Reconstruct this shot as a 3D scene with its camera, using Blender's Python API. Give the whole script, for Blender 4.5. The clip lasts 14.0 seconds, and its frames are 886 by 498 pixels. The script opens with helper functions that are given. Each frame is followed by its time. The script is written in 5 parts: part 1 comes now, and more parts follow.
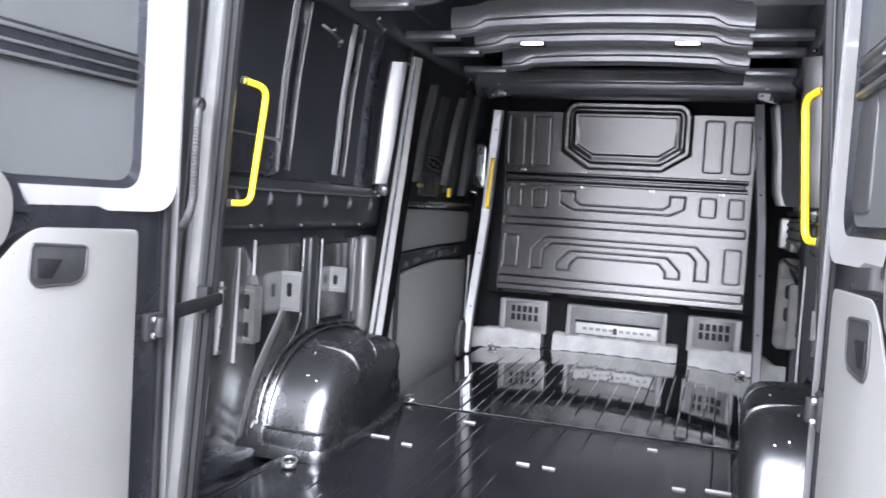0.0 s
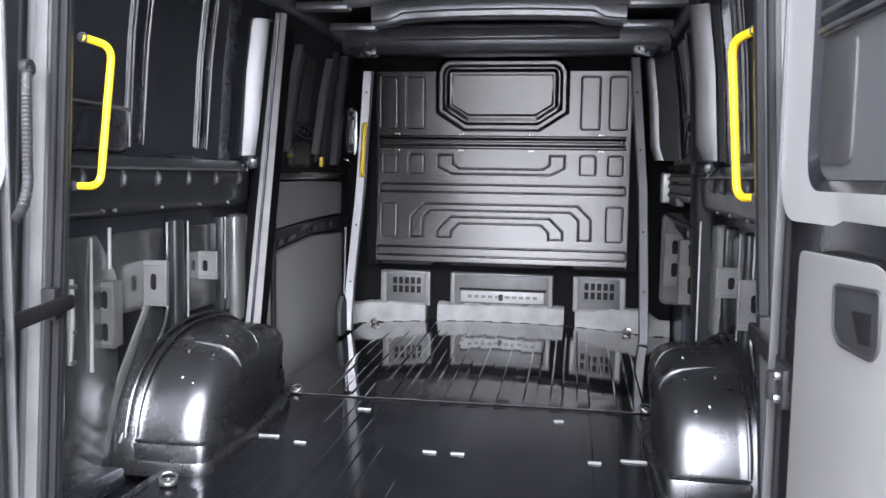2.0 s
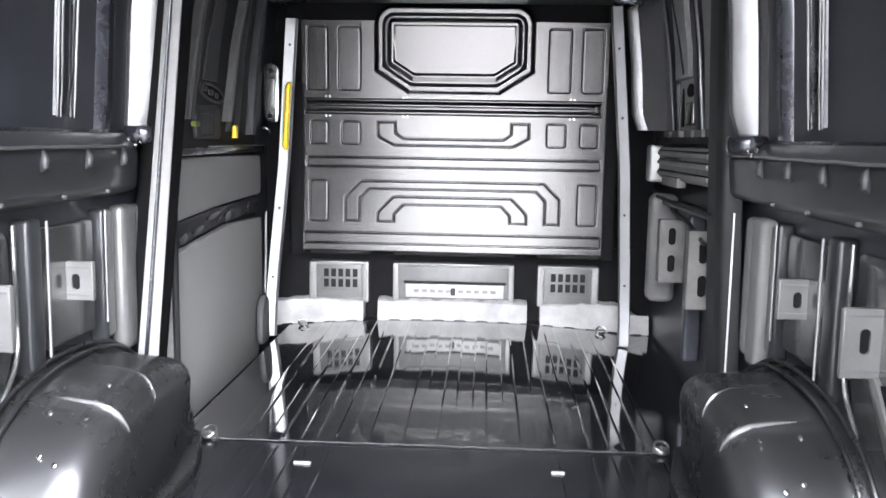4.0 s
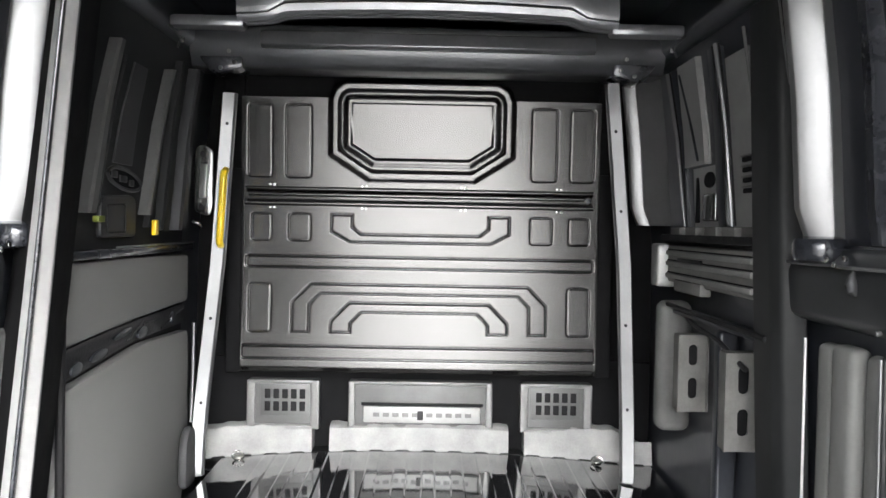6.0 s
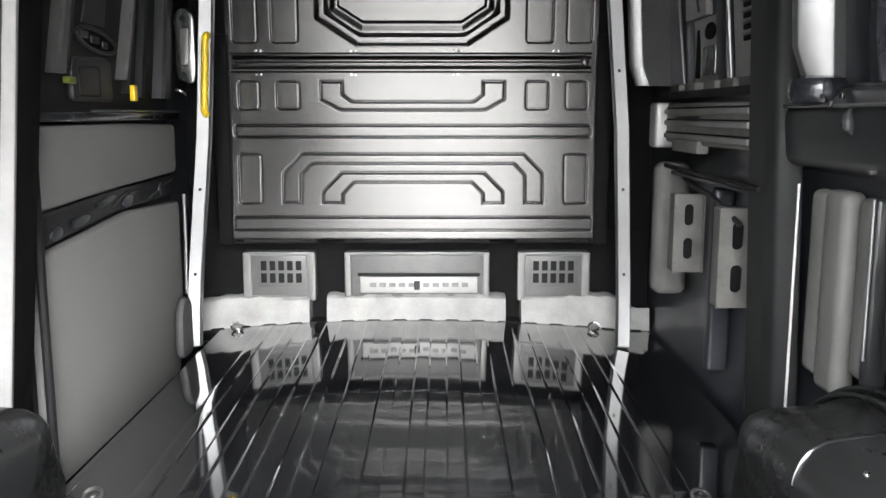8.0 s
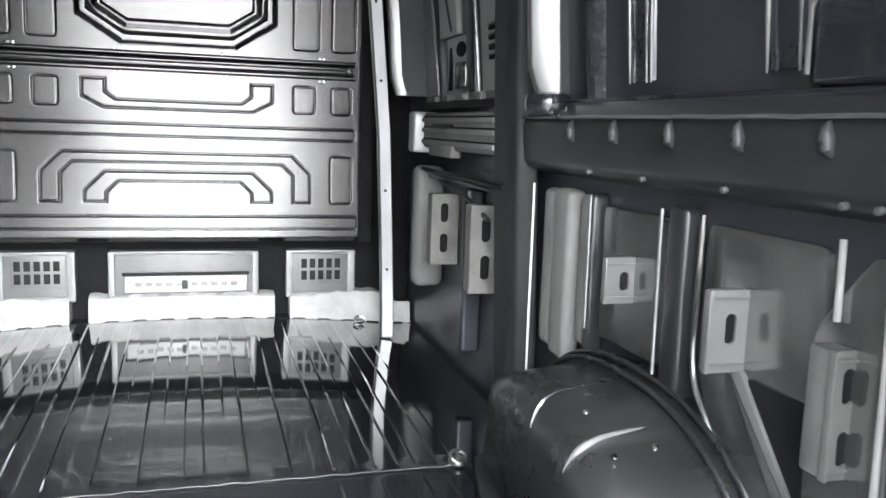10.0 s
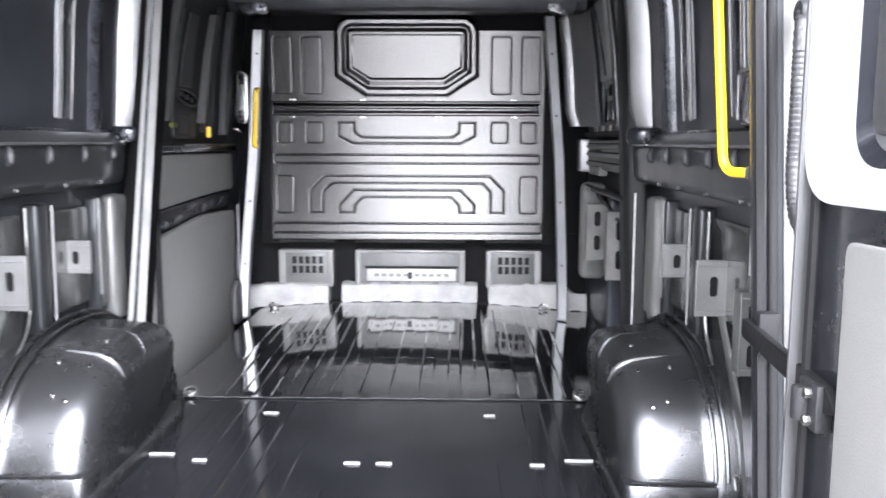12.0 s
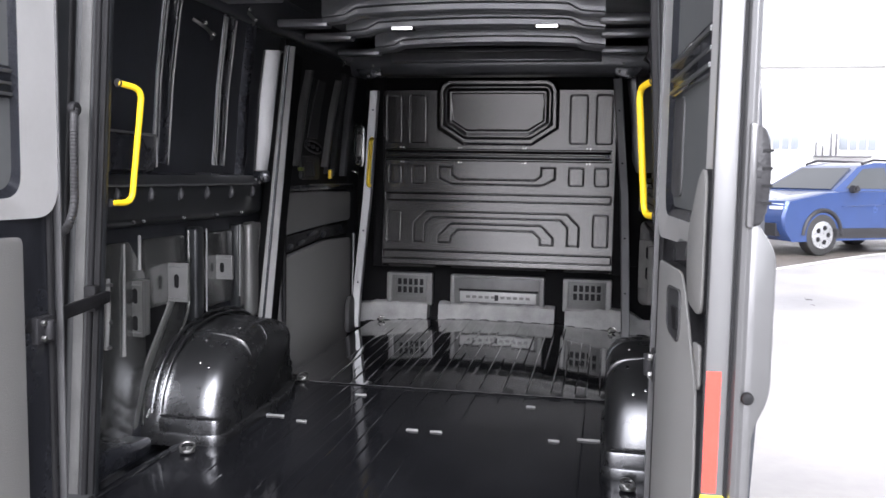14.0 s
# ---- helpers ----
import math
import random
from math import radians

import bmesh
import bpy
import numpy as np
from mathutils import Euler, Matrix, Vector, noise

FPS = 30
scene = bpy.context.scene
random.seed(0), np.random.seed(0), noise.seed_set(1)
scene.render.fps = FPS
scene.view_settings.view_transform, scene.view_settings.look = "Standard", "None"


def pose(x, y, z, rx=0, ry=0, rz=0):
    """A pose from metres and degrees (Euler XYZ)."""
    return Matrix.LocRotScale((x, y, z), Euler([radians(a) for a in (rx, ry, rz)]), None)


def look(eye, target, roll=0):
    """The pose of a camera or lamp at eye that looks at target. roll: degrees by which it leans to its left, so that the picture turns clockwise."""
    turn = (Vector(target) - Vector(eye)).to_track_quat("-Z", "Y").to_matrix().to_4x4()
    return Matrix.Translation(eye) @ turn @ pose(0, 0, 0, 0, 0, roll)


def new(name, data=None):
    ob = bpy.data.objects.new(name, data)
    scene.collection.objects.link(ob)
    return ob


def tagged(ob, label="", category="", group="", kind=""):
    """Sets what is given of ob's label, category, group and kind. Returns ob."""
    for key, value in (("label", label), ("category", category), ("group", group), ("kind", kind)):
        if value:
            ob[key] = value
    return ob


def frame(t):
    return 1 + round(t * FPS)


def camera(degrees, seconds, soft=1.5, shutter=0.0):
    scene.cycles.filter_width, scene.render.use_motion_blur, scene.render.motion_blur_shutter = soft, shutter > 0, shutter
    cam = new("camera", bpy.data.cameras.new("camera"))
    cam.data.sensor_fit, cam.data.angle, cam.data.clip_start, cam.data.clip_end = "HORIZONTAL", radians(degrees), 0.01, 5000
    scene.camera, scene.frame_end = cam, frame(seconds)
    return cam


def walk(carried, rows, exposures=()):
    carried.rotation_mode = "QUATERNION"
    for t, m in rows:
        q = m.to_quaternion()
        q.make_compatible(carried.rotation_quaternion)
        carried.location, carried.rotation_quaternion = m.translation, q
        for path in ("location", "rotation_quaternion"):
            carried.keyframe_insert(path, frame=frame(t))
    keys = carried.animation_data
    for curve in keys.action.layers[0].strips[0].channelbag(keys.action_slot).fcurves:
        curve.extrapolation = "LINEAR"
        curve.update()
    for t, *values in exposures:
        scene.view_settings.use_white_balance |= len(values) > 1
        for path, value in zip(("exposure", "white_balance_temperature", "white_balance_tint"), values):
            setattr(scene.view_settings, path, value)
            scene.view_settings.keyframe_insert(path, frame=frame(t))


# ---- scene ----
cam = camera(55.7, 14.0, shutter=0.3)
EXPOSURES = [(0.0, 1.15, 5900, 15), (0.6, 1.0, 5900, 15), (1.5, 0.25, 5950, 16), (2.1, 0.9, 5950, 15), (3.0, 1.55, 6000, 14), (4.2, 1.8, 6150, 13),
             (6.3, 1.4, 6450, 9), (7.2, 1.4, 6450, 9), (9.5, 1.55, 6350, 9), (10.0, 2.0, 6250, 10), (10.5, 2.2, 6150, 12), (11.2, 2.0, 6100, 13),
             (12.0, 1.65, 6050, 15), (13.0, 1.12, 6050, 16), (14.0, -0.15, 6150, 16)]
PATH = [
    (0, (0.57, -1.731, 0.904), (-0.063, 0.163, 0.794), 3.6),
    (0.5, (0.468, -1.679, 0.928), (0.053, 0.274, 0.805), 1.4),
    (1, (0.473, -1.713, 0.924), (0.105, 0.249, 0.796), 1.4),
    (1.5, (0.447, -1.695, 0.932), (0.119, 0.272, 0.777), 1.0),
    (2, (0.403, -1.494, 0.907), (0.095, 0.474, 0.73), 0.9),
    (2.5, (0.352, -1.241, 0.907), (0.044, 0.724, 0.698), 0.7),
    (3, (0.221, -1.105, 0.896), (-0.027, 0.864, 0.65), 0.6),
    (3.5, (0.144, -0.977, 0.909), (0.011, 1.001, 0.644), 0.7),
    (4, (0.135, -0.731, 0.949), (0.039, 1.249, 0.687), 1.0),
    (4.2, (0.176, -0.65, 0.984), (0.059, 1.339, 0.803), 1.0),
    (6.3, (0.015, -0.051, 0.979), (0.051, 1.948, 0.926), 1.1),
    (6.5, (0.036, -0.033, 0.964), (0.051, 1.962, 0.831), 0.6),
    (7, (0.053, -0.03, 0.895), (0.06, 1.951, 0.614), 0.6),
    (7.2, (0.081, -0.038, 0.894), (0.073, 1.939, 0.591), 0.0),
    (9.3, (0.105, -0.053, 0.895), (0.172, 1.92, 0.574), 1.8),
    (9.5, (0.104, -0.073, 0.892), (0.345, 1.887, 0.579), 2.2),
    (10, (0.037, -0.228, 0.878), (0.601, 1.669, 0.591), 2.0),
    (10.5, (0.045, -0.438, 0.88), (0.609, 1.46, 0.598), 1.8),
    (11, (0.123, -0.695, 0.907), (0.507, 1.248, 0.629), 1.0),
    (11.5, (0.142, -0.967, 0.901), (0.412, 0.998, 0.64), 0.6),
    (12, (0.263, -1.163, 0.921), (0.222, 0.821, 0.667), 0.2),
    (12.5, (0.361, -1.384, 0.957), (0.099, 0.584, 0.716), 0.2),
    (13, (0.375, -1.59, 0.938), (0.115, 0.38, 0.711), 0.4),
    (13.5, (0.489, -1.73, 0.956), (0.208, 0.24, 0.765), 0.9),
    (14, (0.646, -1.884, 0.962), (0.27, 0.073, 0.788), 1.0),
]
walk(cam, [(t, look(eye, target, roll)) for t, eye, target, roll in PATH], EXPOSURES)

# ---- world, sun, exposure ----
world = bpy.data.worlds.new("overcast_sky")
scene.world = world
world.use_nodes = True
wn, wl = world.node_tree.nodes, world.node_tree.links
sky = wn.new("ShaderNodeTexSky")
sky.sky_type, sky.sun_disc = "NISHITA", False
sky.sun_elevation, sky.sun_rotation = radians(38), radians(171)
sky.dust_density, sky.air_density = 6.0, 1.0
pale = wn.new("ShaderNodeHueSaturation")
pale.inputs["Saturation"].default_value = 0.05
wl.new(sky.outputs[0], pale.inputs["Color"])
wl.new(pale.outputs[0], wn["Background"].inputs["Color"])
wn["Background"].inputs["Strength"].default_value = 0.55

sun_data = bpy.data.lights.new("sun", "SUN")
sun_data.energy, sun_data.angle, sun_data.color = 0.6, radians(60), (1.0, 0.985, 0.965)
sun = new("sun", sun_data)
sun.matrix_world = look((2.2, -13.5, 11.5), (0, 0, 0))


# ---- materials ----
def material(name, color, rough=0.5, metal=0.0, coat=0.0, vary=0.15, scale=6.0, bump=0.0, bump_scale=60.0,
             rough_vary=0.1, stretch=(1, 1, 1), spec=0.5, edge=1.0):
    m = bpy.data.materials.new(name)
    m.use_nodes = True
    n, l = m.node_tree.nodes, m.node_tree.links
    b = n["Principled BSDF"]
    b.inputs["Metallic"].default_value = metal
    b.inputs["Coat Weight"].default_value = coat
    b.inputs["Coat Roughness"].default_value = 0.09
    b.inputs["Specular IOR Level"].default_value = spec
    b.inputs["Specular Tint"].default_value = (edge, edge, edge, 1)
    tc = n.new("ShaderNodeTexCoord")
    mp = n.new("ShaderNodeMapping")
    mp.inputs["Scale"].default_value = stretch
    l.new(tc.outputs["Object"], mp.inputs["Vector"])
    big = n.new("ShaderNodeTexNoise")
    big.inputs["Scale"].default_value, big.inputs["Detail"].default_value = scale, 5
    fine = n.new("ShaderNodeTexNoise")
    fine.inputs["Scale"].default_value, fine.inputs["Detail"].default_value = scale * 14, 3
    l.new(mp.outputs[0], big.inputs["Vector"])
    l.new(mp.outputs[0], fine.inputs["Vector"])
    mix = n.new("ShaderNodeMix")
    mix.data_type = "FLOAT"
    mix.inputs[0].default_value = 0.2
    l.new(big.outputs["Fac"], mix.inputs[2])
    l.new(fine.outputs["Fac"], mix.inputs[3])
    ramp = n.new("ShaderNodeValToRGB")
    lo, hi = 1 - vary, 1 + vary
    ramp.color_ramp.elements[0].position, ramp.color_ramp.elements[1].position = 0.3, 0.7
    ramp.color_ramp.elements[0].color = (*(c * lo for c in color), 1)
    ramp.color_ramp.elements[1].color = (*(min(1, c * hi) for c in color), 1)
    l.new(mix.outputs[0], ramp.inputs[0])
    l.new(ramp.outputs[0], b.inputs["Base Color"])
    rr = n.new("ShaderNodeMapRange")
    rr.inputs["To Min"].default_value = max(0.02, rough - rough_vary)
    rr.inputs["To Max"].default_value = min(1, rough + rough_vary)
    rr.inputs["From Min"].default_value, rr.inputs["From Max"].default_value = 0.3, 0.7
    l.new(mix.outputs[0], rr.inputs["Value"])
    l.new(rr.outputs[0], b.inputs["Roughness"])
    if bump:
        bn = n.new("ShaderNodeTexNoise")
        bn.inputs["Scale"].default_value, bn.inputs["Detail"].default_value = bump_scale, 3
        l.new(mp.outputs[0], bn.inputs["Vector"])
        bp = n.new("ShaderNodeBump")
        bp.inputs["Strength"].default_value, bp.inputs["Distance"].default_value = bump, 0.01
        l.new(bn.outputs["Fac"], bp.inputs["Height"])
        l.new(bp.outputs[0], b.inputs["Normal"])
    return m


def lamp_material(name, color, strength):
    m = bpy.data.materials.new(name)
    m.use_nodes = True
    b = m.node_tree.nodes["Principled BSDF"]
    b.inputs["Base Color"].default_value = (*color, 1)
    b.inputs["Emission Color"].default_value = (*color, 1)
    b.inputs["Emission Strength"].default_value = strength
    return m


PAINT = material("dark_grey_body_paint", (0.031, 0.033, 0.040), 0.26, 0.4, 0.8, 0.2, 5, 0.04, 11, 0.04, spec=0.3)
WALLP = material("wall_sheet_metal_paint", (0.038, 0.041, 0.049), 0.36, 0.25, 0.35, 0.3, 4, 0.09, 9, 0.05, spec=0.3)
ARCHP = material("wheel_arch_paint", (0.168, 0.171, 0.177), 0.275, 0.93, 0.0, 0.06, 3, 0.0, 4, 0.012, spec=0.25, edge=0.3)
FLOORP = material("gloss_floor_paint", (0.007, 0.0073, 0.0085), 0.07, 0.0, 1.0, 0.4, 3, 0.035, 11, 0.03, spec=1.0)
FLOORP.node_tree.nodes["Principled BSDF"].inputs["Coat Roughness"].default_value = 0.05
FLOORP.node_tree.nodes["Principled BSDF"].inputs["Coat IOR"].default_value = 2.1
FLOORR = material("dull_rear_floor_paint", (0.0085, 0.0088, 0.0102), 0.10, 0.04, 0.0, 0.4, 3, 0.012, 9, 0.05, spec=0.14, edge=0.6)
BULK = material("satin_bulkhead_paint", (0.098, 0.097, 0.096), 0.235, 0.92, 0.0, 0.08, 3, 0.0, 6, 0.03, (0.35, 1, 1))
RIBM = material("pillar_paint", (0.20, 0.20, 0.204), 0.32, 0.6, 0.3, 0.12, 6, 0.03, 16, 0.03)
SILVER = material("silver_door_paint", (0.125, 0.126, 0.128), 0.3, 0.6, 0.7, 0.06, 3, 0.02, 20, 0.03)
TRIM = material("light_grey_trim_board", (0.205, 0.203, 0.197), 0.62, 0.0, 0.0, 0.05, 5, 0.2, 260, 0.06)
TRIMD = material("grey_sliding_door_trim", (0.193, 0.191, 0.188), 0.6, 0.0, 0.0, 0.07, 4, 0.2, 260, 0.06)
# Body grey raised to a pale tone; the sky's reflection is in the colour.
SURR = material("sky_bright_window_surround", (0.50, 0.50, 0.494), 0.32, 0.1, 0.4, 0.06, 5, 0.03, 30, 0.04)
BLANK = material("dark_window_blank", (0.105, 0.110, 0.112), 0.55, 0.0, 0.0, 0.12, 3, 0.03, 20, 0.04, spec=0.3)
RUBBER = material("black_rubber", (0.012, 0.012, 0.013), 0.6, 0, 0, 0.25, 12, 0.15, 80, spec=0.2)
BLACKP = material("black_plastic", (0.022, 0.022, 0.024), 0.45, 0, 0, 0.2, 10, 0.2, 120, spec=0.3)
YELLOW = material("yellow_powder_coat", (0.92, 0.62, 0.015), 0.35, 0, 0.3, 0.06, 12, 0.05, 90)
STEEL = material("zinc_plated_steel", (0.62, 0.62, 0.6), 0.25, 1.0, 0, 0.15, 30, 0.1, 60)
SEALW = material("pale_sealant_and_clips", (0.19, 0.19, 0.187), 0.4, 0.0, 0.1, 0.12, 40, 0.2, 100)
POSTF = material("dark_post_face", (0.05, 0.051, 0.054), 0.45, 0.3, 0.0, 0.15, 6, 0.05, 20, 0.03, spec=0.3)
ZINCD = material("dull_zinc", (0.22, 0.22, 0.215), 0.38, 0.9, 0, 0.2, 30, 0.1, 60)
CONDUIT = material("grey_ribbed_conduit", (0.035, 0.035, 0.037), 0.5, 0, 0.1, 0.15, 20)
REDREF = material("red_reflective_tape", (0.80, 0.07, 0.05), 0.45, 0, 0.0, 0.06, 40, 0.1, 200, spec=0.2)
YELTAPE = material("yellow_reflective_tape", (0.9, 0.75, 0.03), 0.35, 0, 0.4, 0.06, 40)
GROUND = material("wet_pale_concrete", (0.33, 0.319, 0.306), 0.5, 0, 0.0, 0.35, 0.6, 0.2, 9, 0.25)
TARMAC = material("damp_tan_tarmac", (0.13, 0.115, 0.10), 0.5, 0, 0.0, 0.35, 0.8, 0.3, 30, 0.2)
LINE = material("worn_white_line_paint", (0.75, 0.74, 0.72), 0.6, 0, 0.0, 0.2, 4, 0.1, 60)
SLATE = material("dark_steel_edge", (0.06, 0.06, 0.065), 0.5, 0.2, 0.0, 0.2, 4)
CARBLUE = material("blue_car_paint", (0.022, 0.055, 0.18), 0.2, 0.4, 1.0, 0.08, 2)
GLASSD = material("dark_car_glass", (0.03, 0.034, 0.036), 0.06, 0, 0.8, 0.1, 3, spec=0.6)
TYRE = material("tyre_rubber", (0.02, 0.02, 0.02), 0.7, 0, 0, 0.25, 20, 0.2, 90)
ALLOY = material("alloy_rim", (0.55, 0.56, 0.57), 0.3, 0.9, 0.2, 0.1, 20)
FACADE = material("white_building_cladding", (0.6, 0.6, 0.595), 0.6, 0, 0, 0.05, 0.6, 0.1, 8)
PANE = material("window_glass", (0.18, 0.2, 0.22), 0.08, 0, 0.3, 0.15, 1)
LED = lamp_material("led_diffuser", (1.0, 0.98, 0.95), 3.0)
WALLG = material("gloss_grey_wall_panel", (0.175, 0.180, 0.176), 0.21, 0.75, 0.5, 0.35, 5, 0.10, 5, 0.06)
PANELG = material("zinc_grey_bracket", (0.19, 0.19, 0.188), 0.40, 0.45, 0.1, 0.15, 9, 0.05, 30, 0.05)
POSTL = material("pale_grey_post_paint", (0.36, 0.36, 0.355), 0.36, 0.3, 0.2, 0.15, 5, 0.05, 30, 0.05)
ROOFP = material("roof_bow_paint", (0.26, 0.264, 0.276), 0.32, 0.6, 0.4, 0.2, 6, 0.05, 12, 0.04, spec=0.3)
RAILP = material("matt_dark_rail_paint", (0.024, 0.0258, 0.028), 0.34, 0.2, 0.35, 0.25, 6, 0.07, 9, 0.06, spec=0.3)
BROWN = material("brown_cavity_primer", (0.095, 0.060, 0.038), 0.6, 0, 0, 0.3, 9, 0.1, 60)
SEALG = material("grey_seal_strip", (0.085, 0.085, 0.088), 0.45, 0.2, 0.1, 0.15, 8, 0.05, 40)
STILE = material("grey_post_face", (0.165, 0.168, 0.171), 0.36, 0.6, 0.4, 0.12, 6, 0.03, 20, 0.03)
LEDGE = material("dented_pale_ledge_metal", (0.36, 0.36, 0.355), 0.58, 0.0, 0.0, 0.25, 9, 0.25, 16, 0.1, spec=0.3)
VENTM = material("pale_vent_panel_paint", (0.21, 0.21, 0.208), 0.42, 0.2, 0.2, 0.15, 9, 0.05, 30, 0.05)
DRAWER = material("white_drawer_front", (0.42, 0.42, 0.415), 0.4, 0.1, 0.2, 0.08, 20, 0.05, 60, 0.05)
VENTD = material("dull_vent_panel_paint", (0.125, 0.125, 0.124), 0.45, 0.2, 0.1, 0.18, 9, 0.05, 30, 0.05)
# Near-black tone that paints shade into gaps, slots and hollows.
CAVITY = material("painted_cavity_shade", (0.010, 0.010, 0.0108), 0.75, 0, 0, 0.3, 10, 0.05, 40, spec=0.08)
HEADER = material("dark_header_paint", (0.085, 0.088, 0.094), 0.32, 0.5, 0.4, 0.2, 6, 0.03, 9, 0.04, spec=0.3)
MATTP = material("pale_matt_post_paint", (0.165, 0.165, 0.160), 0.62, 0.0, 0.0, 0.2, 7, 0.05, 14, 0.06, spec=0.3)
TRAYP = material("dusty_tray_paint", (0.145, 0.143, 0.136), 0.6, 0.0, 0.0, 0.3, 9, 0.12, 20, 0.1, spec=0.3)
DOORD = material("dull_dark_door_paint", (0.019, 0.020, 0.021), 0.55, 0.0, 0.0, 0.3, 5, 0.08, 10, 0.05, spec=0.25)
DOORR = material("grey_door_rib_paint", (0.095, 0.095, 0.094), 0.5, 0.0, 0.1, 0.2, 8, 0.05, 20, 0.05, spec=0.3)
# Pale tone that paints the glint along the post edge.
EDGEW = material("painted_edge_glint", (0.55, 0.55, 0.545), 0.4, 0.2, 0.1, 0.1, 30, 0.05, 60, 0.05)
TAGG = material("olive_green_plastic", (0.16, 0.20, 0.03), 0.45, 0, 0, 0.1, 20)
TYREG = material("grey_rubber_buffer", (0.05, 0.05, 0.052), 0.55, 0, 0, 0.2, 12, 0.1, 60, spec=0.25)
CORNER = material("satin_corner_panel_paint", (0.125, 0.127, 0.122), 0.40, 0.25, 0.2, 0.3, 6, 0.08, 9, 0.08)
INNERW = material("pale_inner_panel_paint", (0.29, 0.29, 0.284), 0.45, 0.0, 0.1, 0.2, 9, 0.1, 20)
HEADL = material("headlamp_lens", (0.75, 0.77, 0.8), 0.12, 0.2, 0.6, 0.1, 30)


# ---- mesh helpers ----
def empty(name, at=(0, 0, 0), label="", category="", group="", kind=""):
    ob = new(name)
    ob.empty_display_size = 0.1
    ob.location = at
    return tagged(ob, label, category, group, kind)


def link(name, me, mat, parent=None, label=""):
    me.materials.append(mat)
    ob = new(name, me)
    if parent is not None:
        ob.parent = parent
        if parent.type == "EMPTY":
            ob.matrix_parent_inverse = Matrix.Translation(-parent.location)
    if label:
        ob["label"] = label
    return ob


def part(name, bm, mat, parent=None, label="", smooth=0.6):
    """Links a bmesh as one mesh object under a thing or a part."""
    bmesh.ops.recalc_face_normals(bm, faces=bm.faces)
    if smooth:
        for f in bm.faces:
            f.smooth = True
        for e in bm.edges:
            if len(e.link_faces) == 2 and e.calc_face_angle(0) > smooth:
                e.smooth = False
    me = bpy.data.meshes.new(name)
    bm.to_mesh(me)
    bm.free()
    return link(name, me, mat, parent, label)


def box(x0, x1, y0, y1, z0, z1, bevel=0.004, bm=None, seg=2):
    one = bmesh.new()
    bmesh.ops.create_cube(one, size=1)
    for v in one.verts:
        v.co = ((x0 + x1) / 2 + v.co.x * abs(x1 - x0), (y0 + y1) / 2 + v.co.y * abs(y1 - y0),
                (z0 + z1) / 2 + v.co.z * abs(z1 - z0))
    if bevel:
        bmesh.ops.bevel(one, geom=one.edges, offset=bevel, segments=seg, affect="EDGES", profile=0.5)
    if bm is None:
        return one
    me = bpy.data.meshes.new("t")
    one.to_mesh(me)
    bm.from_mesh(me)
    one.free()
    bpy.data.meshes.remove(me)
    return bm


def prism(outline, put, a, b, bevel=0.0, seg=2):
    """A solid from a 2D outline; put(p, q, d) gives the place of (p, q) at depth d."""
    bm = bmesh.new()
    lo = [bm.verts.new(put(p, q, a)) for p, q in outline]
    hi = [bm.verts.new(put(p, q, b)) for p, q in outline]
    n = len(outline)
    bm.faces.new(lo[::-1])
    bm.faces.new(hi)
    for i in range(n):
        bm.faces.new((lo[i], lo[(i + 1) % n], hi[(i + 1) % n], hi[i]))
    bmesh.ops.recalc_face_normals(bm, faces=bm.faces)
    if bevel:
        rim = [e for e in bm.edges if all(v in set(hi) for v in e.verts) or all(v in set(lo) for v in e.verts)]
        bmesh.ops.bevel(bm, geom=rim, offset=bevel, segments=seg, affect="EDGES", profile=0.5)
    return bm


def rounded(points, r, seg=5):
    """A closed outline with its corners rounded; r: one radius, or one for each point."""
    out, n = [], len(points)
    rs = r if isinstance(r, (list, tuple)) else [r] * n
    for i in range(n):
        p, a, b = Vector(points[i]), Vector(points[i - 1]), Vector(points[(i + 1) % n])
        da, db = (a - p), (b - p)
        k = min(rs[i], da.length * 0.45, db.length * 0.45)
        if k <= 0:
            out.append(tuple(p))
            continue
        s, e = p + da.normalized() * k, p + db.normalized() * k
        for j in range(seg + 1):
            t = j / seg
            q = s * (1 - t) ** 2 + p * 2 * t * (1 - t) + e * t * t
            out.append(tuple(q))
    return out


def bent(points, r, seg=5):
    """An open path with its corners rounded."""
    pts = [Vector(p) for p in points]
    out = [pts[0]]
    for i in range(1, len(pts) - 1):
        p, da, db = pts[i], pts[i - 1] - pts[i], pts[i + 1] - pts[i]
        k = min(r, da.length * 0.48, db.length * 0.48)
        s, e = p + da.normalized() * k, p + db.normalized() * k
        out += [s * (1 - t) ** 2 + p * 2 * t * (1 - t) + e * t * t for t in (j / seg for j in range(seg + 1))]
    return out + [pts[-1]]


